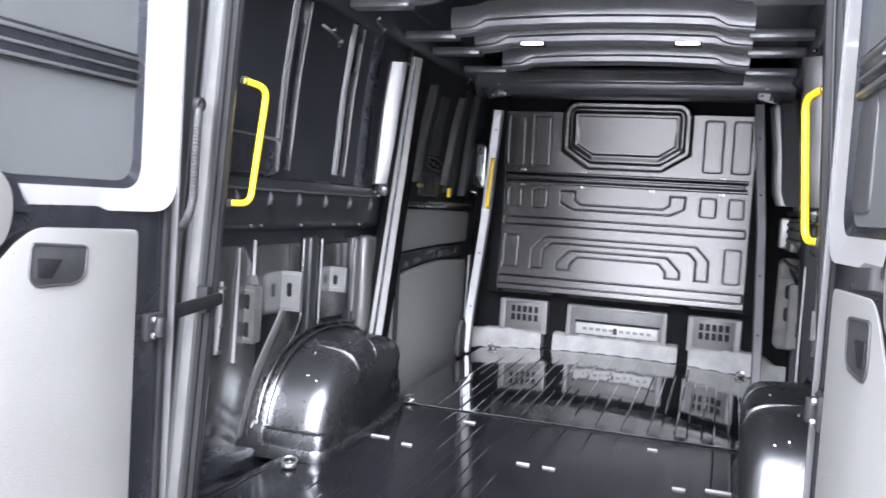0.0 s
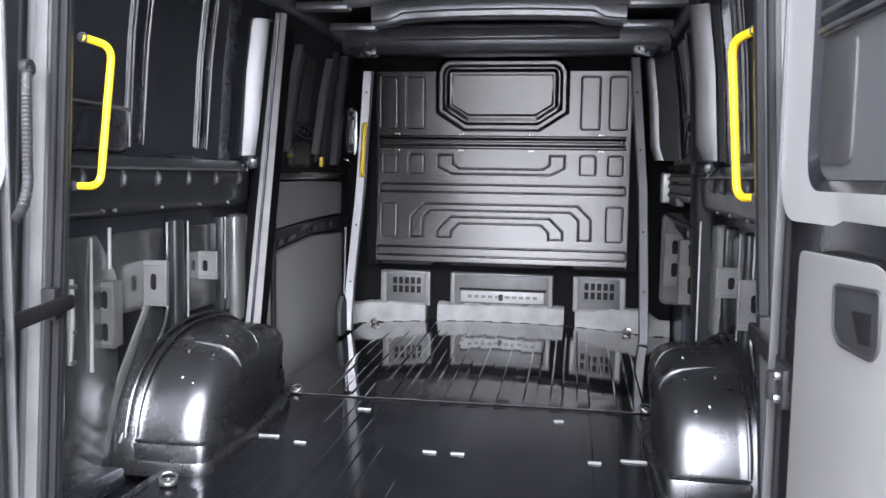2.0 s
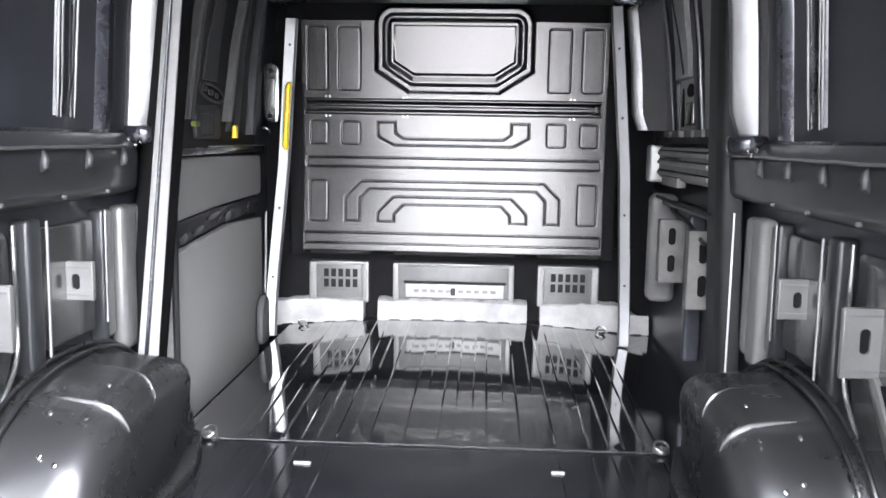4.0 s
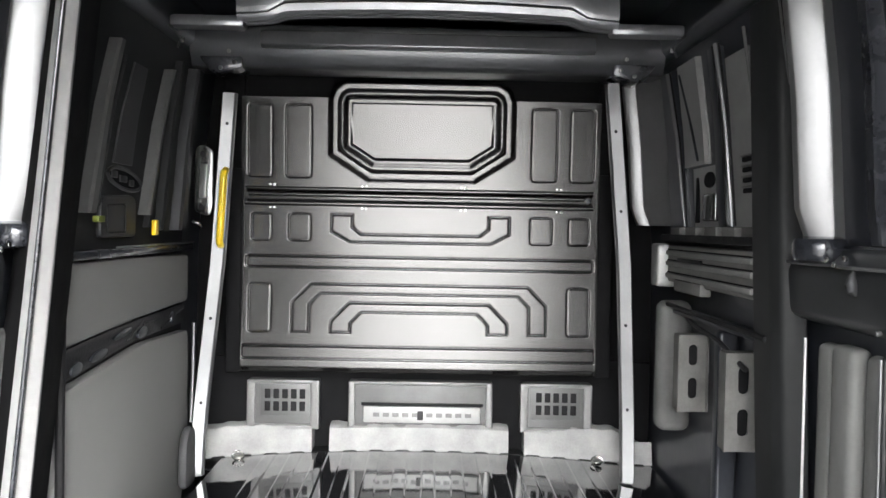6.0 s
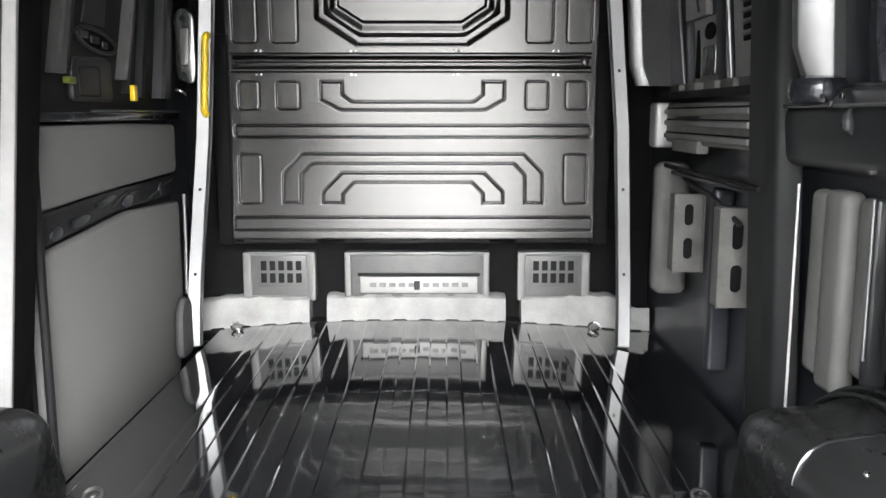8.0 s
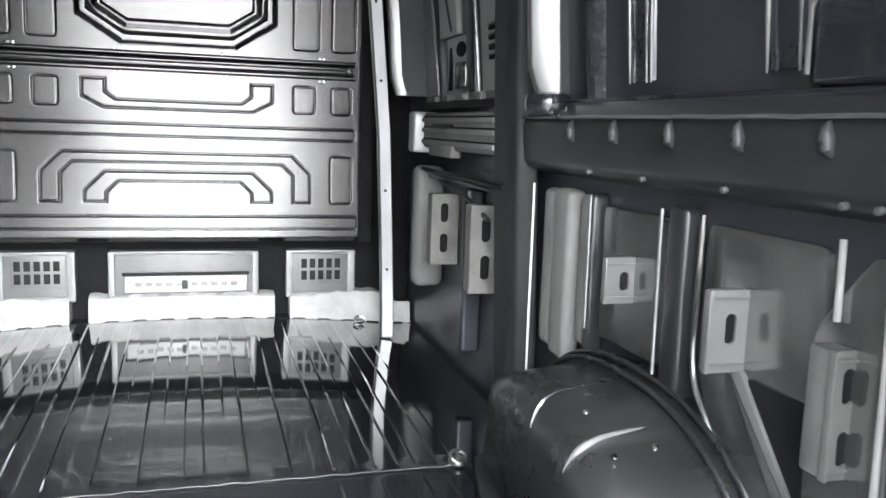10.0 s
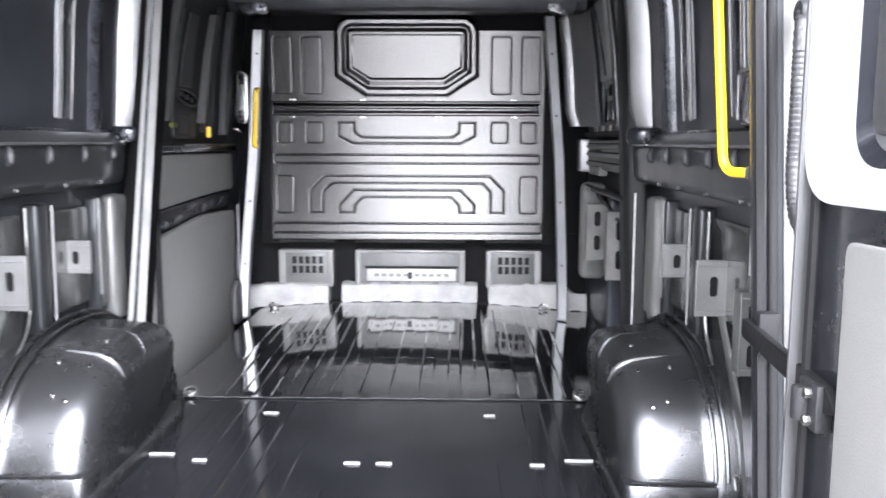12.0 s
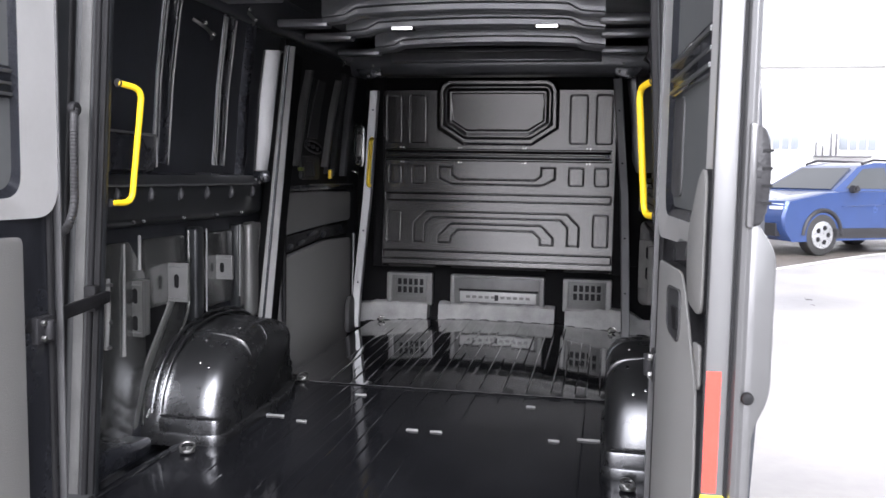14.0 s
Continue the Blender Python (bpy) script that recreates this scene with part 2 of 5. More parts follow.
def tube(path, r, n=10, closed=False, flat=1.0):
    """A swept round bar; r: a radius, or a function of the share of the way."""
    bm = bmesh.new()
    pts = [Vector(p) for p in path]
    m = len(pts)
    rings, side = [], None
    for i, p in enumerate(pts):
        a = pts[i - 1] if (i or closed) else p
        b = pts[(i + 1) % m] if (i < m - 1 or closed) else p
        d = (b - a).normalized()
        if side is None:
            side = d.orthogonal().normalized()
        side = (side - d * side.dot(d)).normalized()
        up = d.cross(side)
        rad = r(i / (m - 1)) if callable(r) else r
        rings.append([bm.verts.new(p + rad * (math.cos(k) * side + flat * math.sin(k) * up))
                      for k in (2 * math.pi * j / n for j in range(n))])
    for i in range(m if closed else m - 1):
        A, B = rings[i], rings[(i + 1) % m]
        for j in range(n):
            bm.faces.new((A[j], A[(j + 1) % n], B[(j + 1) % n], B[j]))
    if not closed:
        bm.faces.new(rings[0][::-1])
        bm.faces.new(rings[-1])
    return bm


def cylinder(at, axis, r, h, n=16, bevel=0.0):
    bm = bmesh.new()
    bmesh.ops.create_cone(bm, cap_ends=True, segments=n, radius1=r, radius2=r, depth=h)
    if bevel:
        rim = [e for e in bm.edges if abs(e.verts[0].co.z - e.verts[1].co.z) < 1e-6]
        bmesh.ops.bevel(bm, geom=rim, offset=bevel, segments=2, affect="EDGES", profile=0.5)
    q = Vector((0, 0, 1)).rotation_difference(Vector(axis)).to_matrix().to_4x4()
    bmesh.ops.transform(bm, matrix=Matrix.Translation(at) @ q, verts=bm.verts)
    return bm


def sheet(xs, ys, height, put, keep=None):
    """A mesh over a grid: put(x, y, height); keep tells which of its points belong to it."""
    X, Y = np.meshgrid(xs, ys)
    Hh = height(X, Y)
    verts = [put(a, b, c) for a, b, c in zip(X.ravel(), Y.ravel(), Hh.ravel())]
    w = len(xs)
    faces = [(j * w + i, j * w + i + 1, (j + 1) * w + i + 1, (j + 1) * w + i)
             for j in range(len(ys) - 1) for i in range(w - 1)]
    if keep is not None:
        mask = keep(X, Y).ravel()
        faces = [f for f in faces if all(mask[k] for k in f)]
    me = bpy.data.meshes.new("sheet")
    me.from_pydata(verts, [], faces)
    me.polygons.foreach_set("use_smooth", [True] * len(faces))
    return me


def smooth_step(v, lo, hi):
    t = np.clip((v - lo) / (hi - lo), 0, 1)
    return t * t * (3 - 2 * t)


def inside_box(X, Z, x0, x1, z0, z1, r=0.012):
    """Signed distance to a rounded rectangle, negative inside."""
    qx = np.abs(X - (x0 + x1) / 2) - (x1 - x0) / 2 + r
    qz = np.abs(Z - (z0 + z1) / 2) - (z1 - z0) / 2 + r
    return np.hypot(np.maximum(qx, 0), np.maximum(qz, 0)) + np.minimum(np.maximum(qx, qz), 0) - r


def inside_hull(X, Z, pts):
    """Signed distance (bevelled) to a convex outline, given counter-clockwise."""
    d = np.full(X.shape, -9.0)
    for (ax, az), (bx, bz) in zip(pts, pts[1:] + pts[:1]):
        n = math.hypot(bx - ax, bz - az)
        d = np.maximum(d, ((X - ax) * (bz - az) - (Z - az) * (bx - ax)) / n)
    return d


def plain(x, y, z):
    return (x, y, z)


def along_y(p, q, d):
    return (p, d, q)


def along_x(p, q, d):
    return (d, p, q)


def along_z(p, q, d):
    return (p, q, d)


# ---- ground and distance ----
def ground_level(y):
    return -0.60 + 0.38 * max(0.0, min(1.0, (y - 4.0) / 9.0))


gy = [-400, -60, -20, -8, 0, 4, 5, 6, 7, 8, 9, 10, 11, 12, 13, 16, 30, 60, 160, 900]
gx = [-900, -200, -60, -20, -8, -3, 0, 3, 6, 10, 20, 60, 200, 900]
gm = bpy.data.meshes.new("ground")
gm.from_pydata([(x, y, ground_level(y)) for y in gy for x in gx], [],
               [(j * len(gx) + i, j * len(gx) + i + 1, (j + 1) * len(gx) + i + 1, (j + 1) * len(gx) + i)
                for j in range(len(gy) - 1) for i in range(len(gx) - 1)])
tagged(link("ground", gm, GROUND), "pale wet concrete yard reaching to the horizon", "ground", kind="structure")


def strip_on_ground(name, a0, a1, b0, b1, lift, mat, label, category):
    """A patch of paving along a slanting line; a runs along it, b away from the van."""
    ux, uy = 0.67, 0.742
    va, vb = np.linspace(a0, a1, 24), np.linspace(b0, b1, 12 if b1 - b0 > 1 else 2)
    pts = [(4.22 + ux * a - uy * b, 12.13 + uy * a + ux * b) for b in vb for a in va]
    me = bpy.data.meshes.new(name)
    w = len(va)
    me.from_pydata([(x, y, ground_level(y) + lift) for x, y in pts], [],
                   [(j * w + i, j * w + i + 1, (j + 1) * w + i + 1, (j + 1) * w + i) for j in range(len(vb) - 1) for i in range(w - 1)])
    return tagged(link(name, me, mat), label, category, kind="structure")


strip_on_ground("pavement", -6.0, 14.0, 0.05, 7.0, 0.012, TARMAC, "damp tan tarmac parking strip in the yard", "pavement")
strip_on_ground("road_marking", -6.0, 14.0, -0.05, 0.05, 0.012, LINE, "worn white painted line beside the parking strip", "road marking")

# ---- load floor ----
BACK = 0.22
fl = empty("floor", (0, 1.8, 0), "glossy dark painted steel load floor with raised ribs", "floor", kind="structure")
PITCH = 0.108


def front_rise(X, Y):
    """The front sheet climbs gently from the seam and is crowned across."""
    return 0.060 * np.clip((Y - 1.79) / 1.45, 0, 1) * (1 - 0.62 * np.clip(np.abs(X + 0.02) / 0.80, 0, 1.1) ** 2)


def floor_height(X, Y):
    w = (np.abs(((X + 0.027) / PITCH) % 1.0 - 0.5)) * PITCH
    rib = 0.0028 * (1 - smooth_step(w, 0.0245, 0.0270))
    rib *= smooth_step(Y, 1.80, 1.86) + 0.35 * (1 - smooth_step(Y, 1.72, 1.77)) * smooth_step(Y, 0.45, 0.55)
    rib *= (1 - smooth_step(X, 0.70, 0.73)) * smooth_step(X, -0.66, -0.63)
    seam = -0.004 * np.exp(-((Y - 1.785) / 0.006) ** 2) + 0.002 * smooth_step(Y, 1.787, 1.795)
    dent = 0.0003 * np.sin(X * 9 + 1.3) * np.sin(Y * 7.0 + X * 3)
    return rib + seam + dent + front_rise(X, Y) - 0.010


edges = [k * PITCH - 0.027 + e * 0.02575 for k in range(-9, 11) for e in (-1, 1)]
fx = np.unique(np.round(np.concatenate([np.arange(-0.82, 0.96, 0.018)] + [np.array([-0.005, -0.00125, 0.0, 0.00125, 0.005]) + e for e in edges if -0.81 < e < 0.95]), 5))
fy = np.unique(np.round(np.concatenate([np.arange(BACK, 1.70, 0.05), np.arange(1.70, 1.90, 0.004),
                                        np.arange(1.90, 3.46, 0.05)]), 4))
link("floor_sheet", sheet(fx, fy[fy < 1.7865], floor_height, plain), FLOORR, fl)
link("floor_sheet", sheet(fx, fy[fy > 1.7815], floor_height, plain), FLOORP, fl)
part("floor_edge", box(-0.83, -0.80, BACK, 3.40, -0.06, -0.004, 0.006), FLOORP, fl)
part("rear_sill", box(-0.80, 0.80, 0.15, BACK + 0.03, -0.05, -0.002, 0.008), PAINT, fl)
part("subfloor", box(-0.98, 0.98, 0.16, 3.6, -0.14, -0.07, 0), PAINT, fl)
seam_path = [(-0.72 + 1.40 * i / 40, 1.782 + 0.002 * math.sin(i * 1.9), -0.0045 + 0.0012 * math.sin(i * 2.7)) for i in range(41)]
part("sealant_bead", tube(seam_path, 0.0012, 6), SEALG, fl, "thin pale sealant line across the floor")

# pale inserts in the floor
for x, y, w in ((-0.628, 1.225, 0.10), (-0.496, 1.178, 0.05), (-0.048, 1.168, 0.055), (0.045, 1.168, 0.055),
                (0.489, 1.168, 0.05), (0.615, 1.205, 0.10), (-0.383, 1.613, 0.06), (0.366, 1.605, 0.045)):
    tagged(part("floor_clip", box(x - w * 0.42, x + w * 0.42, y - 0.005, y + 0.005, -0.012, -0.002, 0.002), SEALW),
           "small pale clip set into the dark load floor", "floor clip", "clips in the load floor")


def lashing_ring(x, y, turn):
    th = empty("lashing_ring", (x, y, 0), "small zinc lashing ring folded on the load floor", "lashing ring",
               "lashing rings")
    part("base_cup", cylinder((x, y, 0.001), (0, 0, 1), 0.026, 0.012, 20, 0.003), ZINCD, th)
    c, s = math.cos(turn), math.sin(turn)
    loop = [(x + 0.024 * math.cos(a) * c - 0.017 * math.sin(a) * s, y + 0.024 * math.cos(a) * s + 0.017 * math.sin(a) * c,
             0.014 + 0.010 * math.sin(a)) for a in (2 * math.pi * k / 24 for k in range(24))]
    part("ring", tube(loop, 0.0045, 8, True), ZINCD, th)
    part("bolt", cylinder((x, y, 0.010), (0, 0, 1), 0.007, 0.008, 6, 0.001), ZINCD, th)


for x, y, a in ((0.70, 1.795, 0.5), (-0.722, 1.80, -0.4), (-0.745, 0.73, 0.3), (0.745, 0.73, 1.0)):
    lashing_ring(x, y, a)

# ---- wheel arches ----
def wheel_arch(s):
    th = empty("wheel_arch", (s * 0.82, 1.29, 0), "dark glossy steel wheel arch box on the load floor", "wheel arch",
               "wheel arches", "structure")
    cy, ry, rz = 1.295, 0.470, 0.362
    prof = [(0.672, 0.125), (0.673, 0.085), (0.678, 0.055), (0.690, 0.030), (0.708, 0.013), (0.735, 0.003), (0.77, 0.0),
            (0.82, -0.004), (0.865, -0.008), (0.885, -0.010), (0.900, -0.018), (0.915, -0.022), (0.965, -0.03)]
    n = 144
    bm = bmesh.new()
    rows = []
    for i in range(n + 1):
        a = math.pi * i / n
        row = []
        for x, inset in prof:
            pad = 1 if 0.677 < x < 0.87 else 0.25
            bead = pad * (0.005 * math.exp(-((a - 1.17) / 0.03) ** 2) + 0.004 * math.exp(-((a - 1.55) / 0.03) ** 2))
            step = -0.008 * (1 / (1 + math.exp((a - 1.17) / 0.02)))
            k = bead + step - inset
            ca, sa = math.cos(a), math.sin(a)
            y = cy - (ry + k) * math.copysign(abs(ca) ** 0.86, ca)
            z = (rz + k) * sa ** 0.78
            cut = 0.060 * float(smooth_step(np.array(a), 1.95, 2.75)) * float(np.interp(x, [0.735, 0.885], [1, 0]))
            row.append(bm.verts.new((s * (x + cut), y, z - 0.006)))
        rows.append(row)
    for i in range(n):
        for j in range(len(prof) - 1):
            bm.faces.new((rows[i][j], rows[i][j + 1], rows[i + 1][j + 1], rows[i + 1][j]))
    mid = bm.verts.new((s * 0.670, cy - 0.05, 0.06))
    for i in range(n):
        bm.faces.new((rows[i][0], rows[i + 1][0], mid))
    bm.faces.new((rows[n][0], rows[0][0], mid))
    body = part("arch_shell", bm, ARCHP, th, smooth=0.9)
    # pressed creases over the top; the rear one has its highlight painted paler
    px, pi = [p[0] for p in prof], [p[1] for p in prof]
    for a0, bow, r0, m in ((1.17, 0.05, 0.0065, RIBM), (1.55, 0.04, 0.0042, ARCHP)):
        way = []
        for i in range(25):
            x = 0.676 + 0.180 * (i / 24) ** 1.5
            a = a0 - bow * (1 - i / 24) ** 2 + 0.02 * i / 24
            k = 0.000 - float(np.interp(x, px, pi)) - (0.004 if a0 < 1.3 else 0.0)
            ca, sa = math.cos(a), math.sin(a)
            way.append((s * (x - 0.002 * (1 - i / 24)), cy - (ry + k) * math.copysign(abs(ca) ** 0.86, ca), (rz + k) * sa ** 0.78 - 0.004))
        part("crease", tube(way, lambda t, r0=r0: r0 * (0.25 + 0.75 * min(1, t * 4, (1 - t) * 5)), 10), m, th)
    # plinth and beads
    base = rounded([(0.660, cy - 0.484), (0.965, cy - 0.490), (0.965, cy + 0.50), (0.735, cy + 0.48), (0.660, cy + 0.20)], [0.06, 0.01, 0.01, 0.05, 0.05])
    part("plinth", prism([(s * p, q) for p, q in base], along_z, -0.02, 0.030, 0.006), ARCHP, th)
    foot = rounded([(s * 0.672, cy - 0.476), (s * 0.905, cy - 0.480), (s * 0.905, cy - 0.40), (s * 0.672, cy - 0.39)], [0.03, 0.01, 0.01, 0.01], 4)
    part("rear_foot", prism(foot, along_z, 0.0, 0.082, 0.010), ARCHP, th)
    part("foot_groove", tube([(s * 0.690, cy - 0.474, 0.089), (s * 0.80, cy - 0.477, 0.090), (s * 0.895, cy - 0.478, 0.088)], 0.0035, 8), RUBBER, th)
    for x, dr in ((0.892, 0.022), (0.918, 0.034)):
        arc = []
        for i in range(8, 114, 2):
            a = math.pi * i / n
            ca, sa = math.cos(a), math.sin(a)
            arc.append((s * x, cy - (ry + dr - 0.003) * math.copysign(abs(ca) ** 0.86, ca), (rz + dr - 0.003) * sa ** 0.78))
        part("seam_bead", tube(arc, 0.006, 8), ARCHP, th)
    for a, x in ((0.7, 0.76), (0.75, 0.80), (1.04, 0.74), (1.08, 0.83), (1.36, 0.75)):
        y, z = cy - (ry + 0.0) * math.cos(a) ** 0.86, (rz + 0.002) * math.sin(a) ** 0.78
        part("spot_weld", cylinder((s * x, y, z - 0.009), (0, -math.cos(a), math.sin(a)), 0.006, 0.006, 10, 0.002), STEEL, th)


wheel_arch(1)
wheel_arch(-1)

# ---- side walls ----
def wall_section():
    inner = [(0.965, -0.10), (0.968, 0.40), (0.962, 0.90), (0.935, 1.30), (0.895, 1.62), (0.82, 1.75)]
    outer = [(0.90, 1.83), (0.955, 1.64), (0.99, 1.30), (1.02, 0.90), (1.025, 0.40), (1.00, -0.30), (0.965, -0.30)]
    return inner + outer


def wall_piece(name, parent, s, y0, y1):
    part(name, prism([(s * p, q) for p, q in wall_section()], along_y, y0, y1), WALLP, parent, smooth=0.5)


def lean(z):
    """How far the wall's inner face lies from the middle at a height."""
    return float(np.interp(z, [0, 0.9, 1.3, 1.62], [0.965, 0.960, 0.935, 0.895]))


def upper_rib(parent, s, y, w, depth, z0=0.958, z1=1.60, mat=RIBM, name="upper_rib"):
    """A hat-section pillar on the upper wall, tapering into the beltline."""
    bm = bmesh.new()
    rows = []
    for z in np.linspace(z0, z1, 9):
        x1 = lean(z) + 0.012
        d = depth * float(np.interp(z, [z0, z0 + 0.03, z1], [0.85, 1, 0.95]))
        k = w / 2
        ring = [(x1, y - k * 1.25), (x1 - d * 0.25, y - k * 1.05), (x1 - d * 0.9, y - k * 0.88), (x1 - d, y - k * 0.70),
                (x1 - d, y + k * 0.70), (x1 - d * 0.9, y + k * 0.88), (x1 - d * 0.25, y + k * 1.05), (x1, y + k * 1.25)]
        rows.append([bm.verts.new((s * p, q, z)) for p, q in ring])
    for A, B in zip(rows, rows[1:]):
        for j in range(7):
            bm.faces.new((A[j], A[j + 1], B[j + 1], B[j]))
        bm.faces.new((A[7], A[0], B[0], B[7]))
    bm.faces.new(rows[0])
    bm.faces.new(rows[-1][::-1])
    return part(name, bm, mat, parent, smooth=0.5)


def rib_plate(parent, face, z0, z1, s, mat=RIBM):
    """A pillar whose broad face looks to the rear; it follows the lean of the wall."""
    bm = bmesh.new()
    rows = []
    for z in np.linspace(z0, z1, 9):
        k = lean(z) - 0.955
        foot = 0.022 * float(np.interp(z, [z0, z0 + 0.05], [1, 0]))
        rows.append([bm.verts.new((x + s * (k + foot * (abs(x) < 0.88)), y, z)) for x, y in rounded(face, 0.006, 2)])
    for A, B in zip(rows, rows[1:]):
        for j in range(len(A)):
            bm.faces.new((A[j], A[(j + 1) % len(A)], B[(j + 1) % len(A)], B[j]))
    bm.faces.new(rows[0])
    bm.faces.new(rows[-1][::-1])
    return part("pillar_rib", bm, mat, parent, smooth=0.5)


def slot_plate(parent, s, x0, x1, y, z0, z1, slots, depth=0.06, mat=PANELG):
    """A box bracket whose rear face has slotted holes."""
    cx, w = (x0 + x1) / 2, (x1 - x0) / 2
    body = part("bracket", box(s * x0, s * x1, y + 0.003, y + depth, z0, z1, 0.006), mat, parent)
    bm = bmesh.new()
    slots = sorted(slots)
    cuts = [z0] + [(p[0] + q[0]) / 2 for p, q in zip(slots, slots[1:])] + [z1]
    for (c, hw, hh), lo, hi in zip(slots, cuts, cuts[1:]):
        # one cell: a rectangle round a slot with round ends
        turns = sorted([2 * math.pi * j / 20 for j in range(20)] + [math.atan2(e - c, f) % (2 * math.pi) for e in (lo, hi) for f in (-w, w)])
        rim, hole = [], []
        for k in turns:
            dx, dz = math.cos(k), math.sin(k)
            t = min(w / max(abs(dx), 1e-6), ((hi - c) if dz > 0 else (c - lo)) / max(abs(dz), 1e-6))
            rim.append((dx * t, dz * t))
            r = hw
            q = (r * dx, r * dz + math.copysign(max(0.0, hh - hw), dz))
            hole.append(q)
        loops = [[bm.verts.new((s * (cx + p), yy, c + q)) for p, q in ring] for ring, yy in ((rim, y + 0.002), (rim, y - 0.004), (hole, y - 0.004), (hole, y + 0.002))]
        for A, C in zip(loops, loops[1:]):
            for j in range(len(A)):
                bm.faces.new((A[j], A[(j + 1) % len(A)], C[(j + 1) % len(A)], C[j]))
        # The slot's back is near-black, the shade inside it painted on.
        part("slot", box(s * (cx - hw * 1.2), s * (cx + hw * 1.2), y + 0.0015, y + 0.0045, c - hh * 1.1, c + hh * 1.1, 0), CAVITY, body)
    bmesh.ops.remove_doubles(bm, verts=bm.verts, dist=1e-6)
    part("face_plate", bm, mat, body, smooth=0)
    for e in ((z0 + 0.014, z1 - 0.014) if z1 - z0 < 0.2 else ()):
        part("plate_crease", box(s * (x0 + 0.004), s * (x1 - 0.012), y - 0.0075, y - 0.003, e - 0.002, e + 0.002, 0.001), RIBM, body)
    for e in (x0, x1):
        part("plate_flange", box(s * (e - 0.003), s * (e + 0.003), y - 0.010, y + 0.004, z0, z1, 0.001), mat, body)
    return body


def side_wall(s):
    th = empty("wall_east" if s > 0 else "wall_west", (s * 0.97, 1.8, 0),
               "dark painted bare steel van side with ribs and brackets", "wall", kind="structure")
    if s > 0:
        wall_piece("skin", th, s, 0.22, 3.60)
    else:
        wall_piece("skin", th, s, 0.22, 1.955)
        wall_piece("skin", th, s, 3.10, 3.60)
        part("step_well", box(-0.99, -0.83, 1.955, 3.10, -0.13, -0.09, 0.004), BLACKP, th)
        part("door_head", prism([(-0.90, 1.60), (-0.82, 1.75), (-0.90, 1.83), (-0.955, 1.64)], along_y, 1.955, 3.10), WALLP, th)
    end = 2.02 if s > 0 else 1.70
    # beltline box rail with tabs
    rail = rounded([(s * 0.985, 0.76), (s * 0.895, 0.785), (s * 0.885, 0.90), (s * 0.93, 0.955), (s * 0.985, 0.955)], 0.02, 3)
    part("belt_rail", prism(rail, along_y, 0.43, end), RAILP, th)
    part("belt_flange", box(s * 0.926, s * 0.97, 0.43, end, 0.945, 0.957, 0.004), PAINT, th)
    # Paler bead paints the glint along the rail's top edge.
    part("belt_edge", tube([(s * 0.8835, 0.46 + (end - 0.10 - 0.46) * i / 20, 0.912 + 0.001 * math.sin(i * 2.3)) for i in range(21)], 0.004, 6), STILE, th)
    for y in (0.545, 0.75, 0.953, 1.162, 1.38, 1.59):
        tab = tube([(s * 0.886, y + 0.006, 0.905), (s * 0.880, y + 0.003, 0.895), (s * 0.878, y, 0.880), (s * 0.879, y - 0.002, 0.866), (s * 0.887, y - 0.003, 0.855)],
                   lambda t: 0.003 + 0.0095 * math.sin(math.pi * t ** 1.3), 12)
        part("belt_tab", tab, POSTF, th)
        part("tab_hole", cylinder((s * 0.8685, y - 0.001, 0.874), (s, 0.0, 0.1), 0.004, 0.004, 12), RUBBER, th)
    for y in (0.652, 0.716, 0.990, 1.262, 1.50):
        part("belt_stud", cylinder((s * 0.888, y, 0.790), (s, 0.0, 0.2), 0.006, 0.012, 10, 0.002), SEALG, th)
    # upper ribs
    o = 0.0 if s > 0 else 0.016
    face = [(s * (p + o), q) for p, q in ((0.985, 1.83), (0.935, 1.82), (0.864, 1.815), (0.848, 1.795), (0.851, 1.773), (0.918, 1.742), (0.930, 1.775), (0.985, 1.785))]
    rib_plate(th, face, 0.965, 1.545 if s > 0 else 1.515, s)
    upper_rib(th, s, 1.60, 0.045, 0.045, mat=PAINT)
    for y, w in ((1.395, 0.085), (0.930, 0.095)):
        upper_rib(th, s, y, w, 0.028, z0=0.99, mat=PAINT)
        for e in (-0.55, -0.34, 0.24, 0.50):
            line = [(s * (lean(z) - 0.013), y + e * w + 0.02 * (z - 1.0) * (1 if e > 0 else -0.2), z) for z in np.linspace(0.985, 1.59, 10)]
            part("rib_edge", tube(line, lambda t: 0.002 + 0.0025 * min(1, t * 6), 8), PANELG if abs(e) > 0.3 else PAINT, th)
    part("quarter_panel", box(s * 0.915, s * 0.965, 0.46, 0.842, 0.957, 1.085, 0.012, seg=3), PAINT, th)
    part("quarter_edge", tube(bent([(s * 0.913, 0.846, 0.975), (s * 0.911, 0.846, 1.086), (s * 0.911, 0.48, 1.090)], 0.02), 0.004, 8), RIBM, th)
    part("rib_foot", cylinder((s * 0.895, 1.77, 0.945), (0, 0, 1), 0.060, 0.06, 18, 0.02), PAINT, th)
    for y, z in ((1.70, 0.925), (1.665, 0.915), (1.62, 0.93)):
        part("screw", cylinder((s * 0.878, y, z), (s, 0, 0), 0.007, 0.008, 8, 0.002), STEEL, th)
    # lower wall posts
    lower = [(1.792, 0.922, 0.040, 0.315, 0.732), (1.703, 0.916, 0.050, 0.300, 0.738), (1.606, 0.932, 0.028, 0.36, 0.732)]
